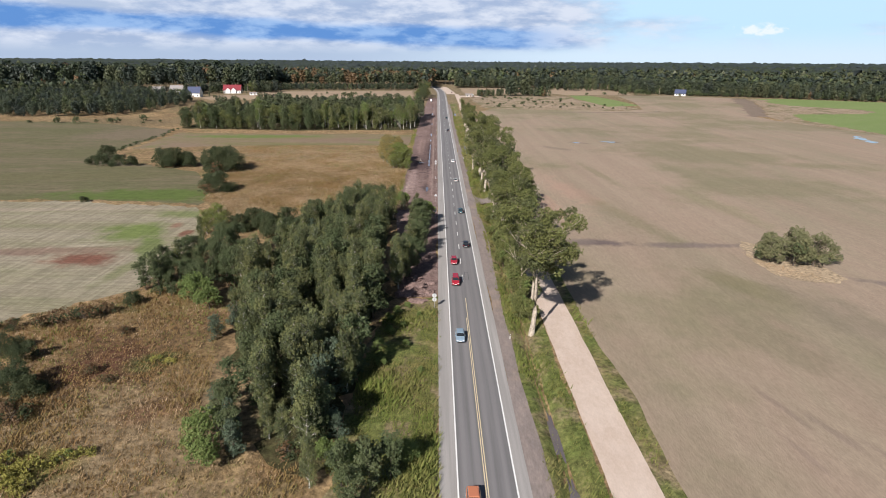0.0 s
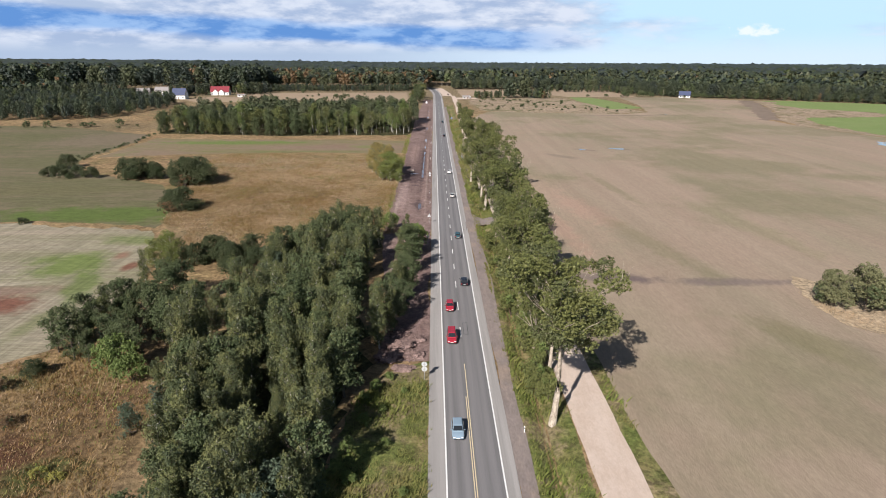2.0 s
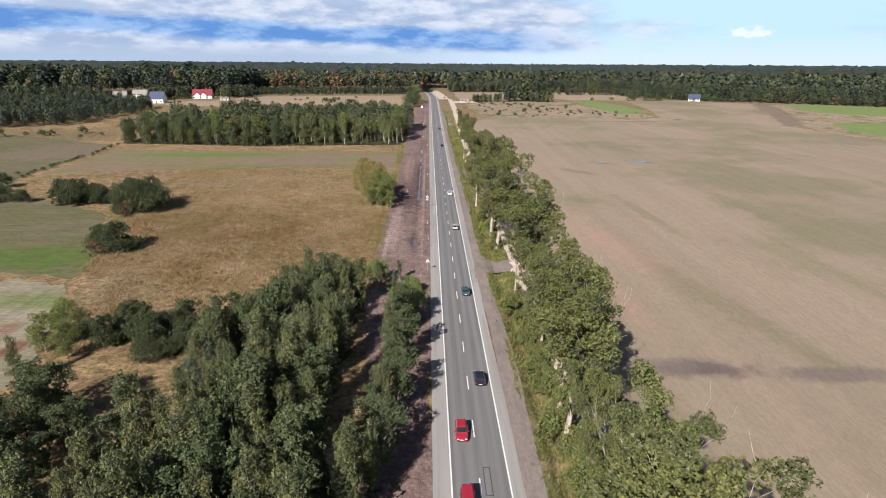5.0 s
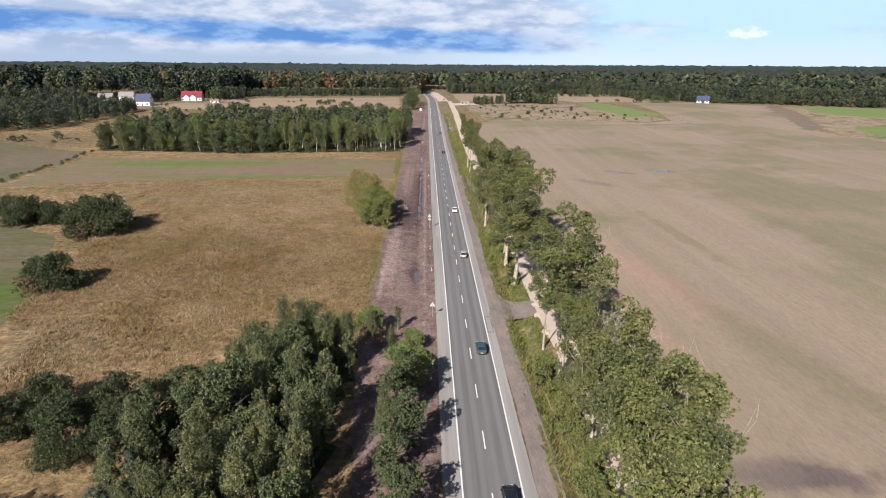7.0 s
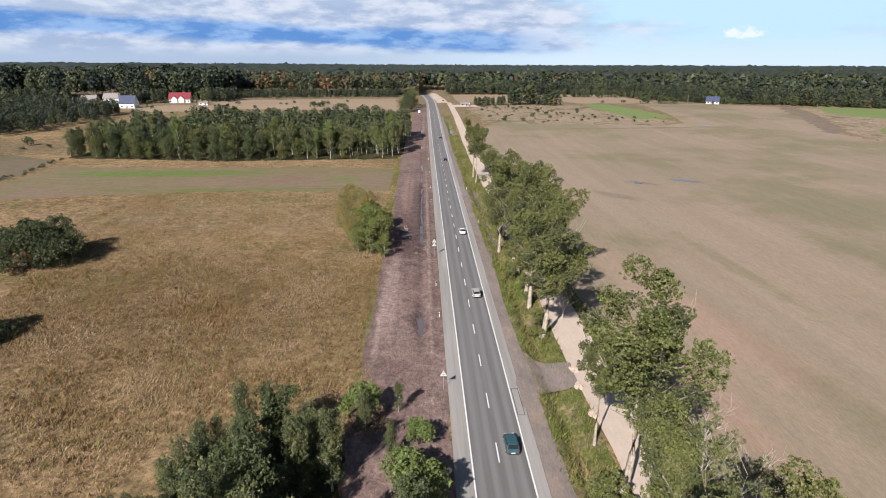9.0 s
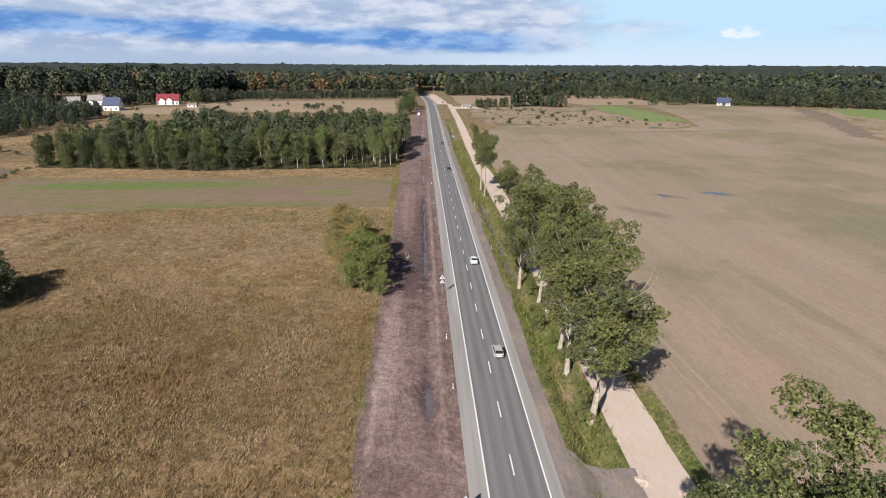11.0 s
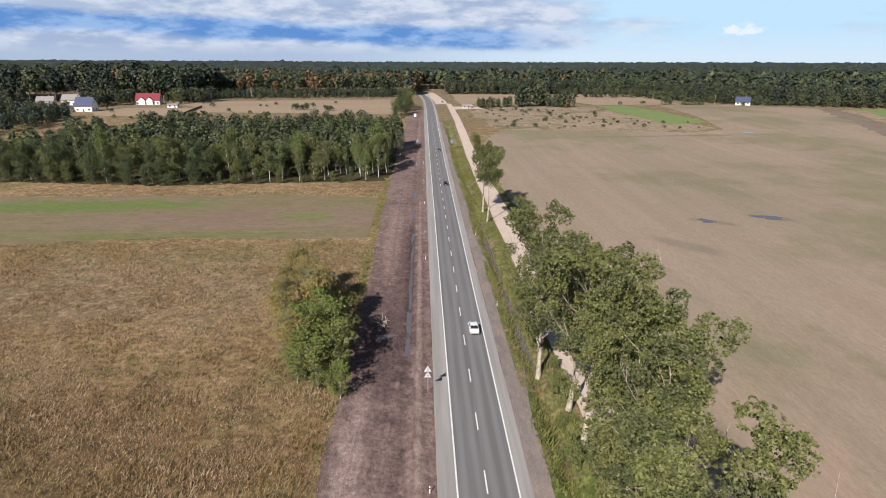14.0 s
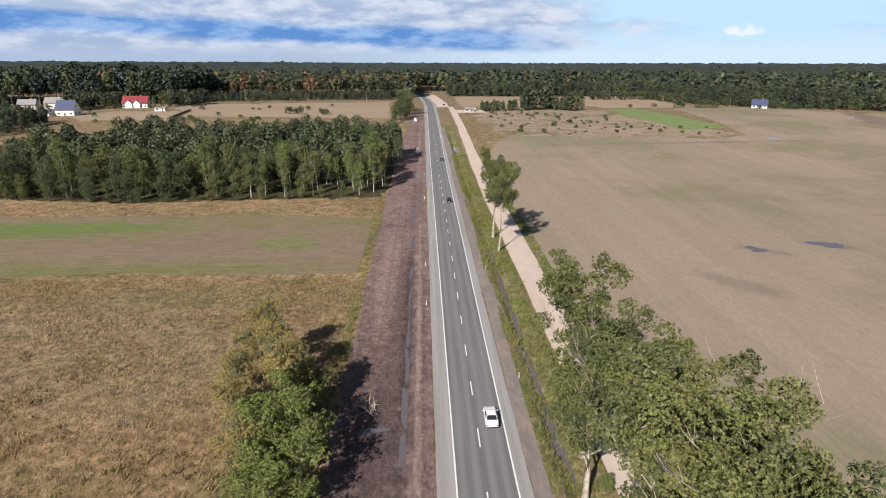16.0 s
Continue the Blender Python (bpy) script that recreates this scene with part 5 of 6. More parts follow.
def car(x, y, away, paint_mat, label, form="hatch"):
    L, W, hood, roof = {"hatch": (4.1, 1.76, 0.92, 1.48), "sedan": (4.6, 1.84, 0.90, 1.44), "van": (4.5, 1.82, 1.05, 1.82), "box": (6.2, 2.1, 1.2, 2.6)}[form]
    root = new("car" if form != "box" else "delivery_van")
    tagged(root, label, "car" if form != "box" else "van", "cars on the road")
    root.matrix_basis = pose(x, y, float(land(x, y)) + 0.125, 0, 0, 0 if away else 180)
    h, w = L / 2, W / 2
    bm = bmesh.new()
    secs = []
    for yy, k, z0, z1 in ((-h, 0.84, 0.42, hood * 0.86), (-h + 0.12, 0.93, 0.30, hood * 0.99), (-h + 0.6, 1.0, 0.22, hood), (-0.3, 1.0, 0.20, hood * 1.01), (h - 1.2, 0.99, 0.22, hood * 0.97), (h - 0.5, 0.96, 0.24, hood * 0.86), (h - 0.1, 0.88, 0.32, hood * 0.70), (h, 0.78, 0.42, hood * 0.58)):
        ww = w * k
        secs.append([(-ww * 0.9, yy, z0), (ww * 0.9, yy, z0), (ww, yy, z0 + 0.15), (ww, yy, z1 - 0.16), (ww * 0.9, yy, z1), (-ww * 0.9, yy, z1), (-ww, yy, z1 - 0.16), (-ww, yy, z0 + 0.15)])
    loft(bm, secs)
    piece("body", bm, paint_mat, root, smoothed=False, bevel=0.02)
    # greenhouse: where glass and roof stand
    back0, back1, fore1, fore0 = {"hatch": (-h + 0.12, -h + 0.6, 0.35, 1.05), "sedan": (-h + 0.75, -h + 1.45, 0.35, 1.1), "van": (-h + 0.05, -h + 0.3, 0.75, 1.35), "box": (-h + 0.02, -h + 0.05, 1.6, 2.2)}[form]
    wb, wt = w * 0.88, w * 0.70

    def quad_slab(name, pts, mat, n, parent=root):
        q = bmesh.new()
        n = Vector(n).normalized() * 0.02
        solid(q, [tuple(Vector(p) - n) for p in pts] + [tuple(Vector(p) + n) for p in pts], BOX)
        return piece(name, q, mat, parent)

    bm = bmesh.new()
    solid(bm, [(-wb, back0, hood - 0.03), (wb, back0, hood - 0.03), (wb, fore0, hood - 0.06), (-wb, fore0, hood - 0.06), (-wt, back1, roof - 0.04), (wt, back1, roof - 0.04), (wt, fore1, roof - 0.04), (-wt, fore1, roof - 0.04)], BOX)
    piece("cabin", bm, paint_mat, root, bevel=0.03)
    bm = bmesh.new()
    solid(bm, [(-wt - 0.04, back1 - 0.06, roof - 0.06), (wt + 0.04, back1 - 0.06, roof - 0.06), (wt + 0.04, fore1 + 0.04, roof - 0.06), (-wt - 0.04, fore1 + 0.04, roof - 0.06),
               (-wt + 0.08, back1 + 0.08, roof), (wt - 0.08, back1 + 0.08, roof), (wt - 0.08, fore1 - 0.06, roof), (-wt + 0.08, fore1 - 0.06, roof)], BOX)
    piece("roof", bm, paint_mat, root, bevel=0.01)

    def on(u, v, ya, yb, side):
        """A point of the cabin's side: u along, v up."""
        lo = Vector((side * wb, back0 + (fore0 - back0) * u, hood))
        hi = Vector((side * wt, back1 + (fore1 - back1) * u, roof - 0.05))
        return tuple(lo + (hi - lo) * v)

    for name, y0, y1, n in (("windscreen", fore0, fore1, (0, 0.6, 0.8)), ("rear_window", back0, back1, (0, -0.7, 0.7))):
        lo, hi = Vector((0, y0, hood)), Vector((0, y1, roof - 0.05))
        p0, p1 = lo + (hi - lo) * 0.14, lo + (hi - lo) * 0.93
        a0, a1 = wb * 0.9, wt * 0.93
        if form != "box" or name == "windscreen":
            quad_slab(name, [(-a0, p0.y, p0.z), (a0, p0.y, p0.z), (a1, p1.y, p1.z), (-a1, p1.y, p1.z)], GLASS, n)
    if form != "box":
        for side in (-1, 1):
            for u0, u1 in ((0.10, 0.46), (0.50, 0.88)):
                quad_slab("side_window", [on(u0, 0.1, 0, 0, side), on(u1, 0.1, 0, 0, side), on(u1 - 0.03, 0.9, 0, 0, side), on(u0 + 0.03, 0.9, 0, 0, side)], GLASS, (side, 0, 0.3))
    for side in (-1, 1):
        for yy in (-h + 0.85, h - 0.85):
            bm = bmesh.new()
            lathe(bm, ((side * (w - 0.2), 0.28), (side * (w - 0.19), 0.315), (side * (w - 0.03), 0.315), (side * (w + 0.005), 0.27)))
            wheel = piece("wheel", bm, TYRE, root, "black tyre")
            wheel.location = (0, yy, 0.315)
            bm = bmesh.new()
            lathe(bm, ((side * (w - 0.04), 0.2), (side * (w + 0.015), 0.19), (side * (w + 0.018), 0.05)))
            piece("rim", bm, RIM, wheel, "grey alloy rim")
        bm = bmesh.new()
        box(bm, side * w * 0.62 - 0.17, side * w * 0.62 + 0.17, h - 0.14, h - 0.02, hood * 0.58, hood * 0.72)
        piece("headlight", bm, LAMP, root, "clear headlight", 0.03)
        bm = bmesh.new()
        box(bm, side * w * 0.74 - 0.13, side * w * 0.74 + 0.13, -h - 0.015, -h + 0.1, hood * 0.68, hood * 0.84)
        piece("tail_light", bm, TAIL, root, "red tail light", 0.02)
        bm = bmesh.new()
        box(bm, side * (w + 0.09) - 0.09, side * (w + 0.09) + 0.09, fore0 - 0.35, fore0 - 0.22, hood + 0.02, hood + 0.16)
        piece("mirror", bm, paint_mat, root, "", 0.03)
    for yy in (-h - 0.012, h + 0.005):
        bm = bmesh.new()
        box(bm, -0.26, 0.26, yy - 0.01, yy + 0.012, 0.46, 0.57)
        piece("number_plate", bm, PLATE, root, "plain pale plate")
    for yy, d in ((-h + 0.02, -1), (h - 0.04, 1)):
        bm = bmesh.new()
        box(bm, -w * 0.72, w * 0.72, yy - 0.04, yy + 0.04, 0.28, 0.42)
        piece("bumper", bm, TRIM, root, "dark bumper strip", 0.02)
    return root


def gloss(name, color):
    m = plain(name, color, 0.22, 0.0, 0.6, 0.04)
    m.node_tree.nodes["Principled BSDF"].inputs["Coat Weight"].default_value = 0.6
    return m


CAR_BLACK, CAR_TEAL, CAR_SILVER = gloss("black_car_paint", (0.012, 0.013, 0.018)), gloss("teal_car_paint", (0.03, 0.085, 0.10)), gloss("silver_car_paint", (0.42, 0.42, 0.40))
CAR_WHITE, CAR_RED, CAR_BLUE, CAR_ORANGE = gloss("white_car_paint", (0.78, 0.78, 0.77)), gloss("red_car_paint", (0.33, 0.02, 0.035)), gloss("grey_blue_car_paint", (0.22, 0.30, 0.37)), gloss("orange_car_paint", (0.45, 0.17, 0.09))
car(1.7, 152, True, CAR_BLACK, "black hatchback driving in the away lane")
car(1.7, 189, True, CAR_TEAL, "dark teal hatchback in the away lane")
car(1.7, 241, True, CAR_SILVER, "small silver car in the away lane")
car(-2.0, 138, False, CAR_RED, "red hatchback coming along the near lane")
car(-2.0, 124, False, CAR_RED, "red people carrier coming along the road", "van")
car(-2.0, 96, False, CAR_BLUE, "grey-blue hatchback coming along the road")
car(-2.0, 54, False, CAR_ORANGE, "orange hatchback coming along the road")
car(1.8, 289, True, CAR_WHITE, "white saloon car in the away lane", "sedan")
car(1.7, 420, True, CAR_BLACK, "far black car in the away lane")
car(1.7, 505, True, CAR_TEAL, "far dark car in the away lane")
car(-13.0, 652, True, CAR_WHITE, "white works van parked on the dirt strip", "box")
car(38, 733, True, CAR_WHITE, "white van parked on the gravel yard", "box")
car(13.5, 800, True, CAR_BLACK, "dark vehicle parked beside the road works")

# ---- road signs and posts ----
STEEL = plain("galvanised_steel", (0.45, 0.46, 0.47), 0.45, 0.6)
SIGN_BACK = plain("pale_sign_back", (0.62, 0.63, 0.63), 0.5, 0.2)
POST_WHITE = plain("white_plastic", (0.8, 0.8, 0.78), 0.5)
POST_BLACK = plain("black_reflector_band", (0.02, 0.02, 0.02), 0.5)


def road_sign(x, y, plates, label):
    """A sign seen from behind. plates: (form, height of its middle)."""
    root = new("road_sign")
    tagged(root, label, "sign")
    root.location = (x, y, float(land(x, y)))
    top = max(z for _, z in plates) + 0.45
    bm = bmesh.new()
    lathe(bm, ((-0.2, 0.045), (top, 0.045), (top + 0.02, 0.02)), "z", 10)
    piece("pole", bm, STEEL, root)
    for form, z in plates:
        n = 24 if form == "round" else 3
        r = 0.46 if form == "round" else 0.66
        bm = bmesh.new()
        front, back = [], []
        for s in range(n):
            w = math.pi / 2 + 2 * math.pi * s / n
            front.append((r * math.cos(w), 0.075, z + r * math.sin(w)))
            back.append((r * math.cos(w), 0.05, z + r * math.sin(w)))
        vs, vb = [bm.verts.new(p) for p in front], [bm.verts.new(p) for p in back]
        bm.faces.new(vs)
        bm.faces.new(vb[::-1])
        for s in range(n):
            bm.faces.new((vs[s], vs[(s + 1) % n], vb[(s + 1) % n], vb[s]))
        piece("plate", bm, SIGN_BACK, root, "pale metal back of the sign")
        bm = bmesh.new()
        box(bm, -0.2, 0.2, -0.05, 0.05, z - 0.03, z + 0.03)
        piece("bracket", bm, STEEL, root)


road_sign(-6.9, 110, (("round", 2.9), ("round", 2.0)), "two round signs on one pole, seen from behind")
road_sign(-7.0, 181.5, (("round", 2.6),), "round sign on a pole, seen from behind")
road_sign(-6.8, 203.3, (("triangle", 2.7),), "triangular warning sign seen from behind")
road_sign(-7.0, 268.2, (("triangle", 4.0), ("triangle", 3.0)), "two triangular warning signs on one pole, seen from behind")
posts = []
for x, y in ((-6.7, 230), (-7.0, 247), (-7.0, 329), (-7.0, 353), (-7.0, 388), (-7.0, 425), (-7.0, 470), (7.4, 96), (7.6, 300), (7.6, 350)):
    if not posts:
        root = new("marker_post")
        tagged(root, "white plastic roadside marker post with a dark band", "post", "marker posts")
        bm = bmesh.new()
        solid(bm, [(-0.06, -0.05, -0.1), (0.06, -0.05, -0.1), (0.04, 0.05, -0.1), (-0.04, 0.05, -0.1), (-0.06, -0.05, 0.95), (0.06, -0.05, 0.95), (0.04, 0.05, 1.05), (-0.04, 0.05, 1.05)], BOX)
        piece("post", bm, POST_WHITE, root)
        bm = bmesh.new()
        box(bm, -0.066, 0.066, -0.056, 0.056, 0.70, 0.88)
        piece("band", bm, POST_BLACK, root, "dark reflector band")
        posts.append(root)
        root.matrix_basis = Matrix.Translation((x, y, float(land(x, y))))
    else:
        copy_thing(posts[0], Matrix.Translation((x, y, float(land(x, y)))))


# ---- heaps of earth, stones, roots ----
def heap(x, y, rx, ry, h, seed, mat, name, label, category):
    bm = bmesh.new()
    bmesh.ops.create_icosphere(bm, subdivisions=4, radius=1.0)
    off = Vector((seed * 7.1, seed * 3.3, 0))
    for v in bm.verts:
        d = v.co.normalized()
        k = 1 + 0.45 * noise.noise(d * 1.7 + off) + 0.28 * noise.noise(d * 5 + off) + 0.12 * noise.noise(d * 13 + off)
        v.co = Vector((d.x * rx * k, d.y * ry * k, max(-0.15, d.z * h * k)))
    me = bpy.data.meshes.new(name)
    bm.to_mesh(me)
    bm.free()
    me.materials.append(mat)
    ob = tagged(new(name, me), label, category)
    ob.location = (x, y, float(land(x, y)) + 0.05)
    return ob


for i, (x, y, a0, b0, h) in enumerate(((-11, 121, 2.6, 2.2, 1.1), (-13.5, 117, 2.2, 1.8, 0.9), (-9, 118, 1.8, 2.0, 0.8), (-8.5, 124, 1.6, 1.5, 0.6), (-12, 126, 2.0, 1.6, 0.9), (-10.5, 113.5, 1.8, 1.2, 0.6))):
    heap(x, y, a0, b0, h, i, CLAY, "earth_heap", "heap of dug red brown earth", "heap")
for i, (x, y) in enumerate(((15.2, 208.5), (14.6, 203.5), (14.8, 196), (19.5, 206))):
    heap(x, y, 0.7, 1.0, 0.45, 20 + i, GRAVEL, "gravel_heap", "small heap of pale gravel by the track", "heap")
rng = np.random.default_rng(77)
paths = []
for i in range(16):
    p = Vector((rng.normal(0, 0.7), rng.normal(0, 0.9), 0.1))
    d = Vector((rng.normal(0, 1), rng.normal(0, 1), rng.uniform(0.1, 0.7))).normalized()
    paths.append([(p, 0.07), (p + d * 0.9, 0.05), (p + d * 1.7 + Vector((0, 0, -0.15)), 0.02)])
V, F = tubes(paths, 5)
ob = tagged(new("root_pile", mesh_of("root_pile", V, F, [BARK_DEAD])), "pile of bleached roots and branches on the dirt", "branches")
ob.location = (-15.6, 292, float(land(-15.6, 292)))

# ---- houses ----
WHITE_WALL = plain("white_render", (0.75, 0.74, 0.71), 0.85, vary=0.06, scale=0.4)
GREY_WALL = plain("grey_render", (0.42, 0.40, 0.37), 0.85, vary=0.1, scale=0.4)
ROOF_RED = plain("red_roof_tiles", (0.20, 0.022, 0.032), 0.6, vary=0.2, scale=0.8)
ROOF_BLUE = plain("blue_grey_metal_roof", (0.052, 0.066, 0.125), 0.5, vary=0.15, scale=0.5)
ROOF_GREY = plain("grey_fibre_roof", (0.26, 0.24, 0.23), 0.8, vary=0.2, scale=0.5)
BRICK = plain("brown_brick", (0.28, 0.14, 0.10), 0.85)
PANE = plain("window_glass", (0.03, 0.04, 0.05), 0.05, 0.0, 0.6)
FRAME = plain("window_frame", (0.6, 0.6, 0.58), 0.5)
DOOR = plain("brown_door", (0.14, 0.08, 0.05), 0.5)


def house(x, y, turn, W, D, eaves, ridge, wall_mat, roof_mat, label, gable=False, storeys=1):
    """A house with a pitched roof, ridge along its width; windows and a door in the front (-y) and the ends."""
    root = new("house")
    tagged(root, label, "house")
    root.matrix_basis = pose(x, y, float(land(x, y)), 0, 0, turn)
    w, d = W / 2, D / 2
    bm = bmesh.new()
    V = [(-w, -d, -0.6), (w, -d, -0.6), (w, d, -0.6), (-w, d, -0.6), (-w, -d, eaves), (w, -d, eaves), (w, d, eaves), (-w, d, eaves), (-w, 0, ridge - 0.12), (w, 0, ridge - 0.12)]
    solid(bm, V, [(0, 3, 2, 1), (0, 1, 5, 4), (2, 3, 7, 6), (1, 2, 6, 9, 5), (3, 0, 4, 8, 7), (4, 5, 9, 8), (6, 7, 8, 9)])
    wall = piece("wall", bm, wall_mat, root)
    k = (ridge - eaves) / d
    o, t = 0.7, 0.22
    for s in (-1, 1):
        bm = bmesh.new()
        e0 = (s * (d + o), eaves - k * o)
        pts = [(-w - 0.5, e0[0], e0[1]), (w + 0.5, e0[0], e0[1]), (w + 0.5, 0, ridge), (-w - 0.5, 0, ridge)]
        solid(bm, pts + [(p[0], p[1], p[2] + t) for p in pts], BOX)
        roof = piece("roof", bm, roof_mat, root)
    bm = bmesh.new()
    box(bm, w * 0.35, w * 0.35 + 0.8, 0.4, 1.2, ridge - 1.2, ridge + 1.3)
    piece("chimney", bm, BRICK, root, "brick chimney")

    def window(cx, cz, ww, hh, end=0):
        def slab(name, gx0, gx1, z0, z1, out, mat, parent):
            b2 = bmesh.new()
            if end == 0:
                box(b2, gx0, gx1, -d - out, -d + 0.02, z0, z1)
            else:
                box(b2, end * w - 0.02 if end > 0 else end * w - out, end * w + out if end > 0 else end * w + 0.02, gx0, gx1, z0, z1)
            return piece(name, b2, mat, parent)
        fr = slab("window", cx - ww / 2, cx + ww / 2, cz - hh / 2, cz + hh / 2, 0.05, FRAME, root)
        slab("pane", cx - ww / 2 + 0.1, cx - 0.04, cz - hh / 2 + 0.1, cz + hh / 2 - 0.1, 0.07, PANE, fr)
        slab("pane", cx + 0.04, cx + ww / 2 - 0.1, cz - hh / 2 + 0.1, cz + hh / 2 - 0.1, 0.07, PANE, fr)
        slab("sill", cx - ww / 2 - 0.1, cx + ww / 2 + 0.1, cz - hh / 2 - 0.1, cz - hh / 2, 0.18, FRAME, fr)

    n = max(2, int(W / 3.6))
    for st in range(storeys):
        for i in range(n):
            cx = -w + W * (i + 0.5) / n
            if not (st == 0 and i == n // 2):
                window(cx, 1.7 + 2.9 * st, 1.7, 1.6)
        for end in (-1, 1):
            for cy in (-d * 0.45, d * 0.45):
                window(cy, 1.7 + 2.9 * st, 1.5, 1.5, end)
    for end in (-1, 1):
        window(0, eaves + (ridge - eaves) * 0.35, 1.6, 1.5, end)
    cx = -w + W * (n // 2 + 0.5) / n
    bm = bmesh.new()
    box(bm, cx - 0.6, cx + 0.6, -d - 0.06, -d + 0.02, 0, 2.2)
    piece("door", bm, DOOR, root, "brown front door", 0.01)
    if gable:
        for gx0 in (-w * 0.45, w * 0.2):
            gw, gd = W * 0.13, 1.6
            bm = bmesh.new()
            V = [(gx0 - gw, -d - gd, -0.6), (gx0 + gw, -d - gd, -0.6), (gx0 + gw, 0, -0.6), (gx0 - gw, 0, -0.6), (gx0 - gw, -d - gd, eaves), (gx0 + gw, -d - gd, eaves), (gx0 + gw, 0, eaves), (gx0 - gw, 0, eaves), (gx0, -d - gd, eaves + gw * 0.9), (gx0, 0, eaves + gw * 0.9)]
            solid(bm, V, [(0, 3, 2, 1), (0, 1, 5, 8, 4), (1, 2, 6, 5), (3, 0, 4, 7), (2, 3, 7, 9, 6), (4, 8, 9, 7), (5, 6, 9, 8)])
            piece("porch_wall", bm, wall_mat, root)
            for s in (-1, 1):
                bm = bmesh.new()
                pts = [(gx0 + s * (gw + 0.4), -d - gd - 0.4, eaves - 0.36), (gx0, -d - gd - 0.4, eaves + gw * 0.9), (gx0, 0, eaves + gw * 0.9), (gx0 + s * (gw + 0.4), 0, eaves - 0.36)]
                solid(bm, pts + [(p[0], p[1], p[2] + 0.2) for p in pts], BOX)
                piece("porch_roof", bm, roof_mat, root)
    return root


house(-294, 702, 2, 14, 11, 5.2, 11.5, WHITE_WALL, ROOF_BLUE, "white house with a steep blue-grey roof", storeys=1)
house(-307, 694, 2, 8, 7, 3.0, 5.0, WHITE_WALL, ROOF_BLUE, "low white garage beside the blue-roofed house")
house(-275, 778, 6, 22, 11, 4.6, 10.5, WHITE_WALL, ROOF_RED, "long white house with a bright red roof and two gables", gable=True)
house(-364, 762, 15, 14, 10, 4.6, 8.6, GREY_WALL, ROOF_GREY, "grey house with a dull grey roof among trees", storeys=1)
house(-345, 772, 8, 16, 11, 5.2, 9.8, WHITE_WALL, ROOF_GREY, "pale house with a grey roof among trees", storeys=1)
house(310, 762, -25, 13, 8, 3.6, 7.8, WHITE_WALL, ROOF_BLUE, "small white farmhouse with a dark blue-grey roof", storeys=1)
house(33, 726, 0, 8, 5, 2.6, 3.6, GREY_WALL, ROOF_GREY, "low grey shed on the gravel yard")
house(-236, 738, 0, 9, 4, 2.6, 3.4, WHITE_WALL, ROOF_GREY, "low white shed beside the red-roofed house")

# fence and poles
WOOD = bark("weathered_fence_wood", (0.20, 0.155, 0.11), (0.12, 0.09, 0.065), 2.0)
fence = tagged(new("fence"), "weathered wooden board fence round a garden", "fence")
for i in range(24):
    u = i / 24
    x0, y0 = -200 - 10 * u, 668 + 70 * u
    z0 = float(land(x0, y0))
    bm = bmesh.new()
    box(bm, x0 - 0.08, x0 + 0.08, y0 - 0.08, y0 + 0.08, z0 - 0.2, z0 + 2.0)
    piece("post", bm, WOOD, fence)
    bm = bmesh.new()
    x1, y1 = -200 - 10 * (i + 1) / 24, 668 + 70 * (i + 1) / 24
    solid(bm, [(x0, y0, z0 + 0.1), (x1, y1, z0 + 0.1), (x1 - 0.05, y1, z0 + 0.1), (x0 - 0.05, y0, z0 + 0.1), (x0, y0, z0 + 1.9), (x1, y1, z0 + 1.9), (x1 - 0.05, y1, z0 + 1.9), (x0 - 0.05, y0, z0 + 1.9)], BOX)
    piece("board_panel", bm, WOOD, fence)
for x, y in ((-60, 700), (-66, 835), (285, 768), (225, 800)):
    root = new("utility_pole")
    tagged(root, "weathered wooden utility pole with a crossarm", "pole")
    root.location = (x, y, float(land(x, y)))
    bm = bmesh.new()
    lathe(bm, ((-0.3, 0.17), (9.5, 0.11)), "z", 8)
    piece("pole", bm, BARK_POPLAR, root)
    bm = bmesh.new()
    box(bm, -0.9, 0.9, -0.06, 0.06, 8.7, 8.85)
    piece("crossarm", bm, WOOD, root)


# ---- grass and weeds ----
def tufts(name, regions, mat, blade, label, seed, per=5):
    """Grass tufts: small fans of bent blades, thick in some places and thin in others. regions: outline, tufts to a square metre."""
    rng = np.random.default_rng(seed)
    pts = []
    for poly, spacing in regions:
        pts += scatter(poly, spacing, seed, 1.2)
    p = np.array(pts)
    gate = np.array([0.7 * noise.noise((a0 * 0.07, b0 * 0.07, seed)) + 0.35 * noise.noise((a0 * 0.3, b0 * 0.3, seed + 5)) for a0, b0 in pts])
    keep = gate > rng.normal(-0.25, 0.3, len(p))
    p, gate = p[keep], gate[keep]
    n = len(p)
    z = land(p[:, 0], p[:, 1])
    root = np.repeat(np.stack([p[:, 0], p[:, 1], z], -1), per, 0)
    m = n * per
    root[:, :2] += rng.normal(0, 0.3, (m, 2))
    h = blade * rng.uniform(0.5, 1.3, m) * np.repeat(np.clip(0.8 + gate, 0.5, 1.5), per)
    wv = rng.uniform(0, 6.283, m)
    lean = np.stack([np.cos(wv), np.sin(wv), np.zeros(m)], -1) * (h * rng.uniform(0.2, 1.15, m))[:, None]
    side = np.stack([-np.sin(wv + 0.7), np.cos(wv + 0.7), np.zeros(m)], -1) * (h * 0.13)[:, None]
    top = root + lean + np.stack([0 * h, 0 * h, h], -1)
    V = np.stack([root - side, root + side, top], 1).reshape(-1, 3)
    return structure(name, mesh_of(name, V, np.arange(3 * m).reshape(m, 3), [mat]), label, "grass", "stuff")


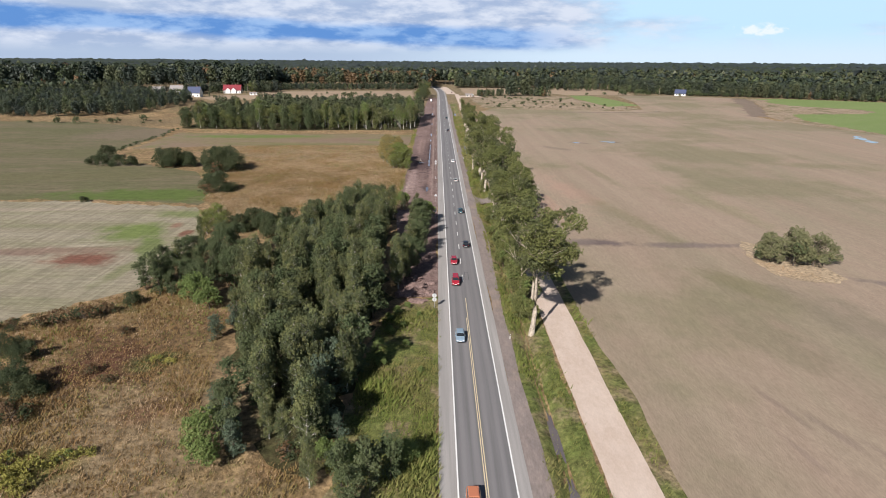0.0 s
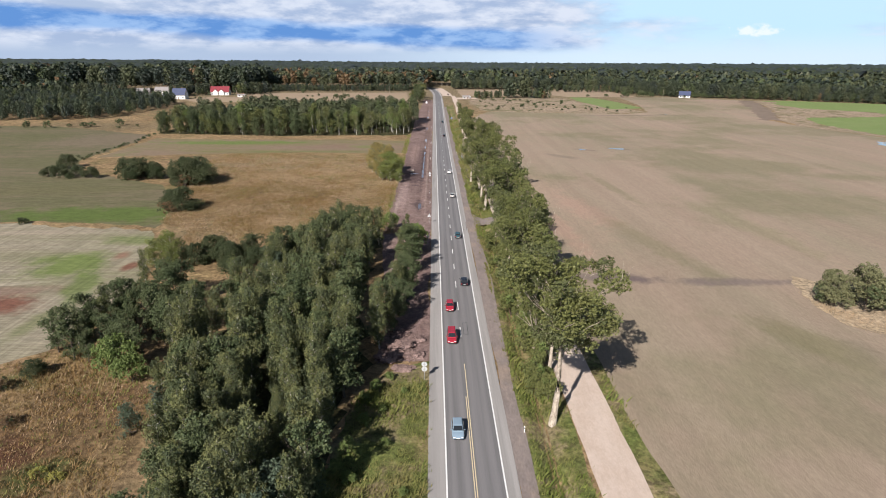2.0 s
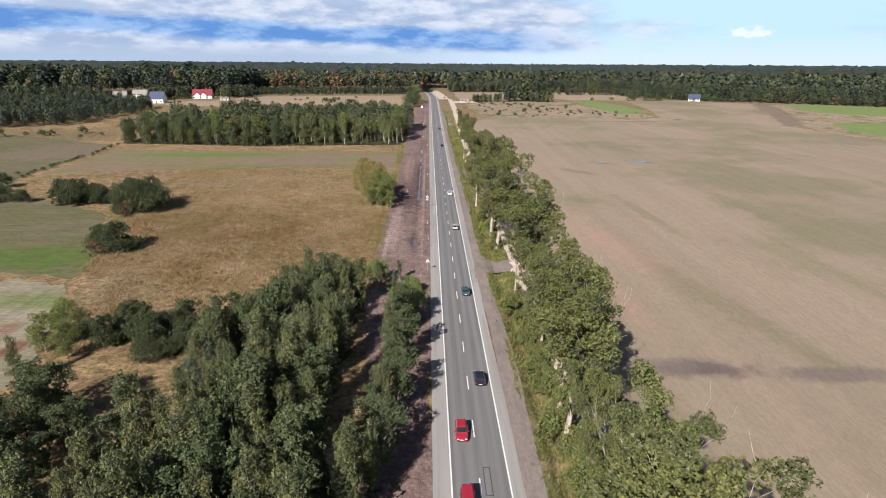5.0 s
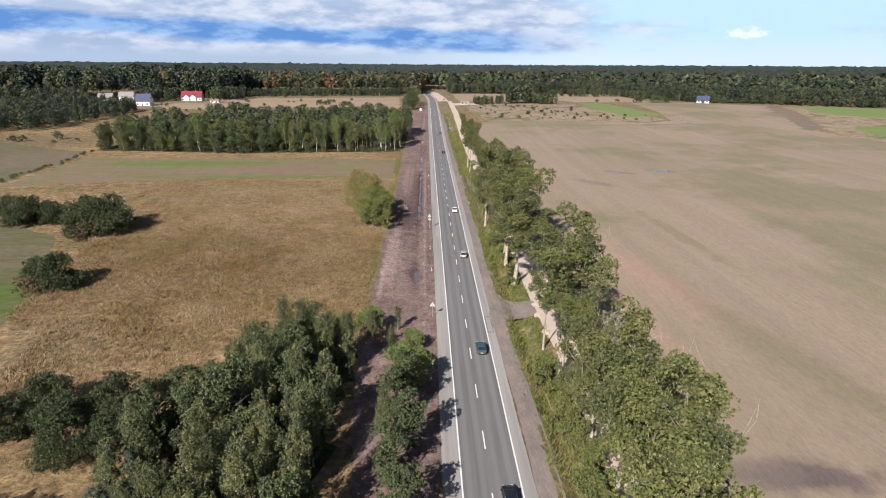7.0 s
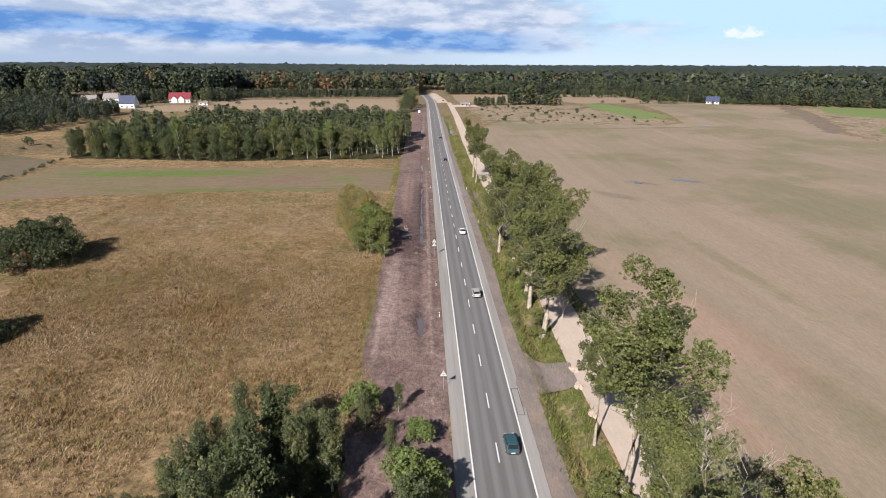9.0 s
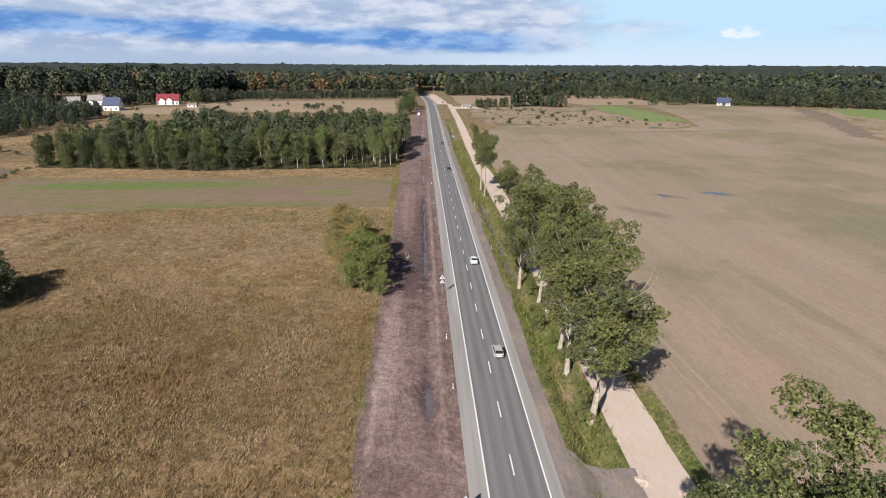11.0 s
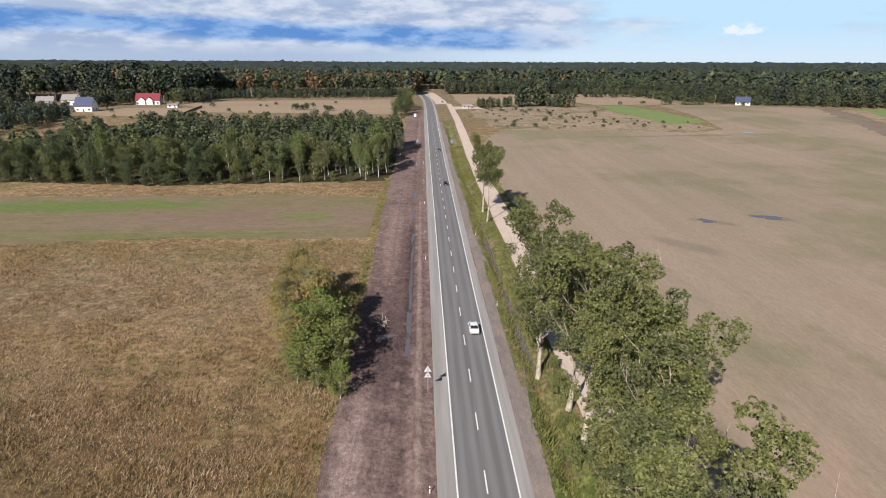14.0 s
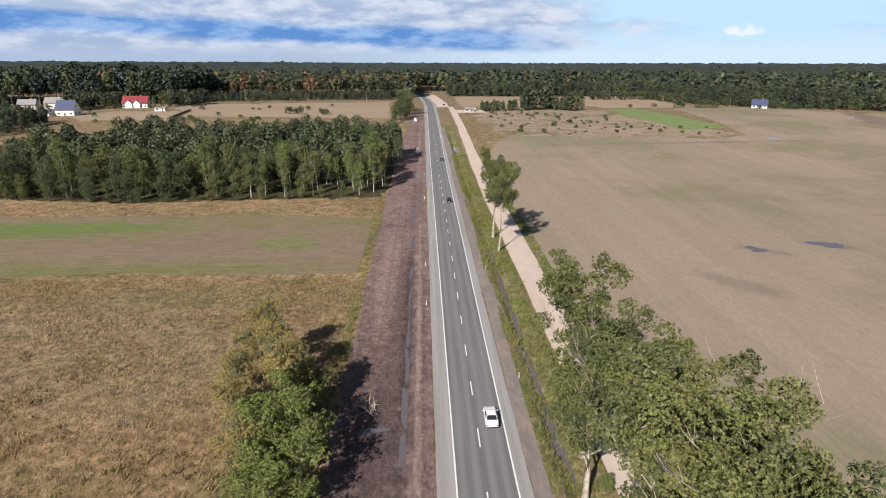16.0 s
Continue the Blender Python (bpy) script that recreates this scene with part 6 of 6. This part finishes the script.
LEFT_MEADOW = [(-93, 205), (-80, 195), (-74, 160), (-50, 172), (-45, 192), (-14, 192), (-20.5, 215), (-21, 345), (-120, 345), (-118, 262), (-97, 226)]
NEAR_MEADOW = [(-116, 72), (-104, 56), (-88, 46), (-70, 50), (-52, 42), (-34, 47), (-24, 44), (-22, 60), (-40, 64), (-50, 112), (-70, 122), (-95, 102), (-114, 95)]
HAY = [(-93, 205), (-80, 195), (-74, 160), (-50, 172), (-45, 192), (-14, 192), (-20.5, 215), (-21, 300), (-117, 300), (-97, 226)]
MOUND = [(77, 150), (77, 130), (80, 125), (89, 123), (92, 127), (84, 132), (79, 140)]
tufts("dry_grass", [(HAY, 0.48), (NEAR_MEADOW, 0.95), ([(-120, 300), (-21, 300), (-21, 345), (-120, 345)], 0.7), ([(-200, 404), (-24, 400), (-22, 428), (-70, 424), (-195, 430)], 1.2), (MOUND, 0.5)], GRASS_DRY, 0.42, "tall dry tan meadow grass", 81, 4)
tufts("dry_grass", [([(-80, 200), (-45, 192), (-14, 192), (-20.5, 215), (-21, 268), (-105, 268), (-97, 226)], 0.85), (HAY, 1.1), (NEAR_MEADOW, 0.55), ([(-120, 300), (-21, 300), (-21, 345), (-120, 345)], 1.0)], GRASS_BROWN, 0.55, "brown weedy meadow grass, its dark tone also painted shade between tussocks", 84, 4)
tufts("weeds", [([(-19, 25), (-19, 80), (-17, 105), (-7, 115), (-6.3, 115), (-6.3, 25)], 0.42), ([(7.6, 30), (14.6, 30), (14.6, 520), (7.6, 520)], 0.6), ([(21.3, 30), (23.4, 30), (24, 480), (21.3, 480)], 0.8)], GRASS_GREEN, 0.72, "green and yellow roadside grass and weeds", 82, 4)
tufts("weeds", [(LEFT_MEADOW, 1.9), (NEAR_MEADOW, 1.2), ([(-21.5, 200), (-20, 200), (-21, 430), (-24, 430)], 0.7)], GRASS_GREEN, 0.55, "scattered green weeds in the dry meadow", 83, 4)
tufts("tussock_grass", [([(-93, 205), (-80, 195), (-74, 160), (-50, 172), (-45, 192), (-40, 200), (-60, 225), (-75, 262), (-110, 300), (-97, 226)], 1.5), (NEAR_MEADOW, 2.7), ([(-45, 195), (-21, 200), (-22, 290), (-95, 290), (-75, 262), (-60, 225)], 2.4)],
      TUSSOCK, 0.6, "uneven tussocks of matted dry meadow grass", 85, 16)
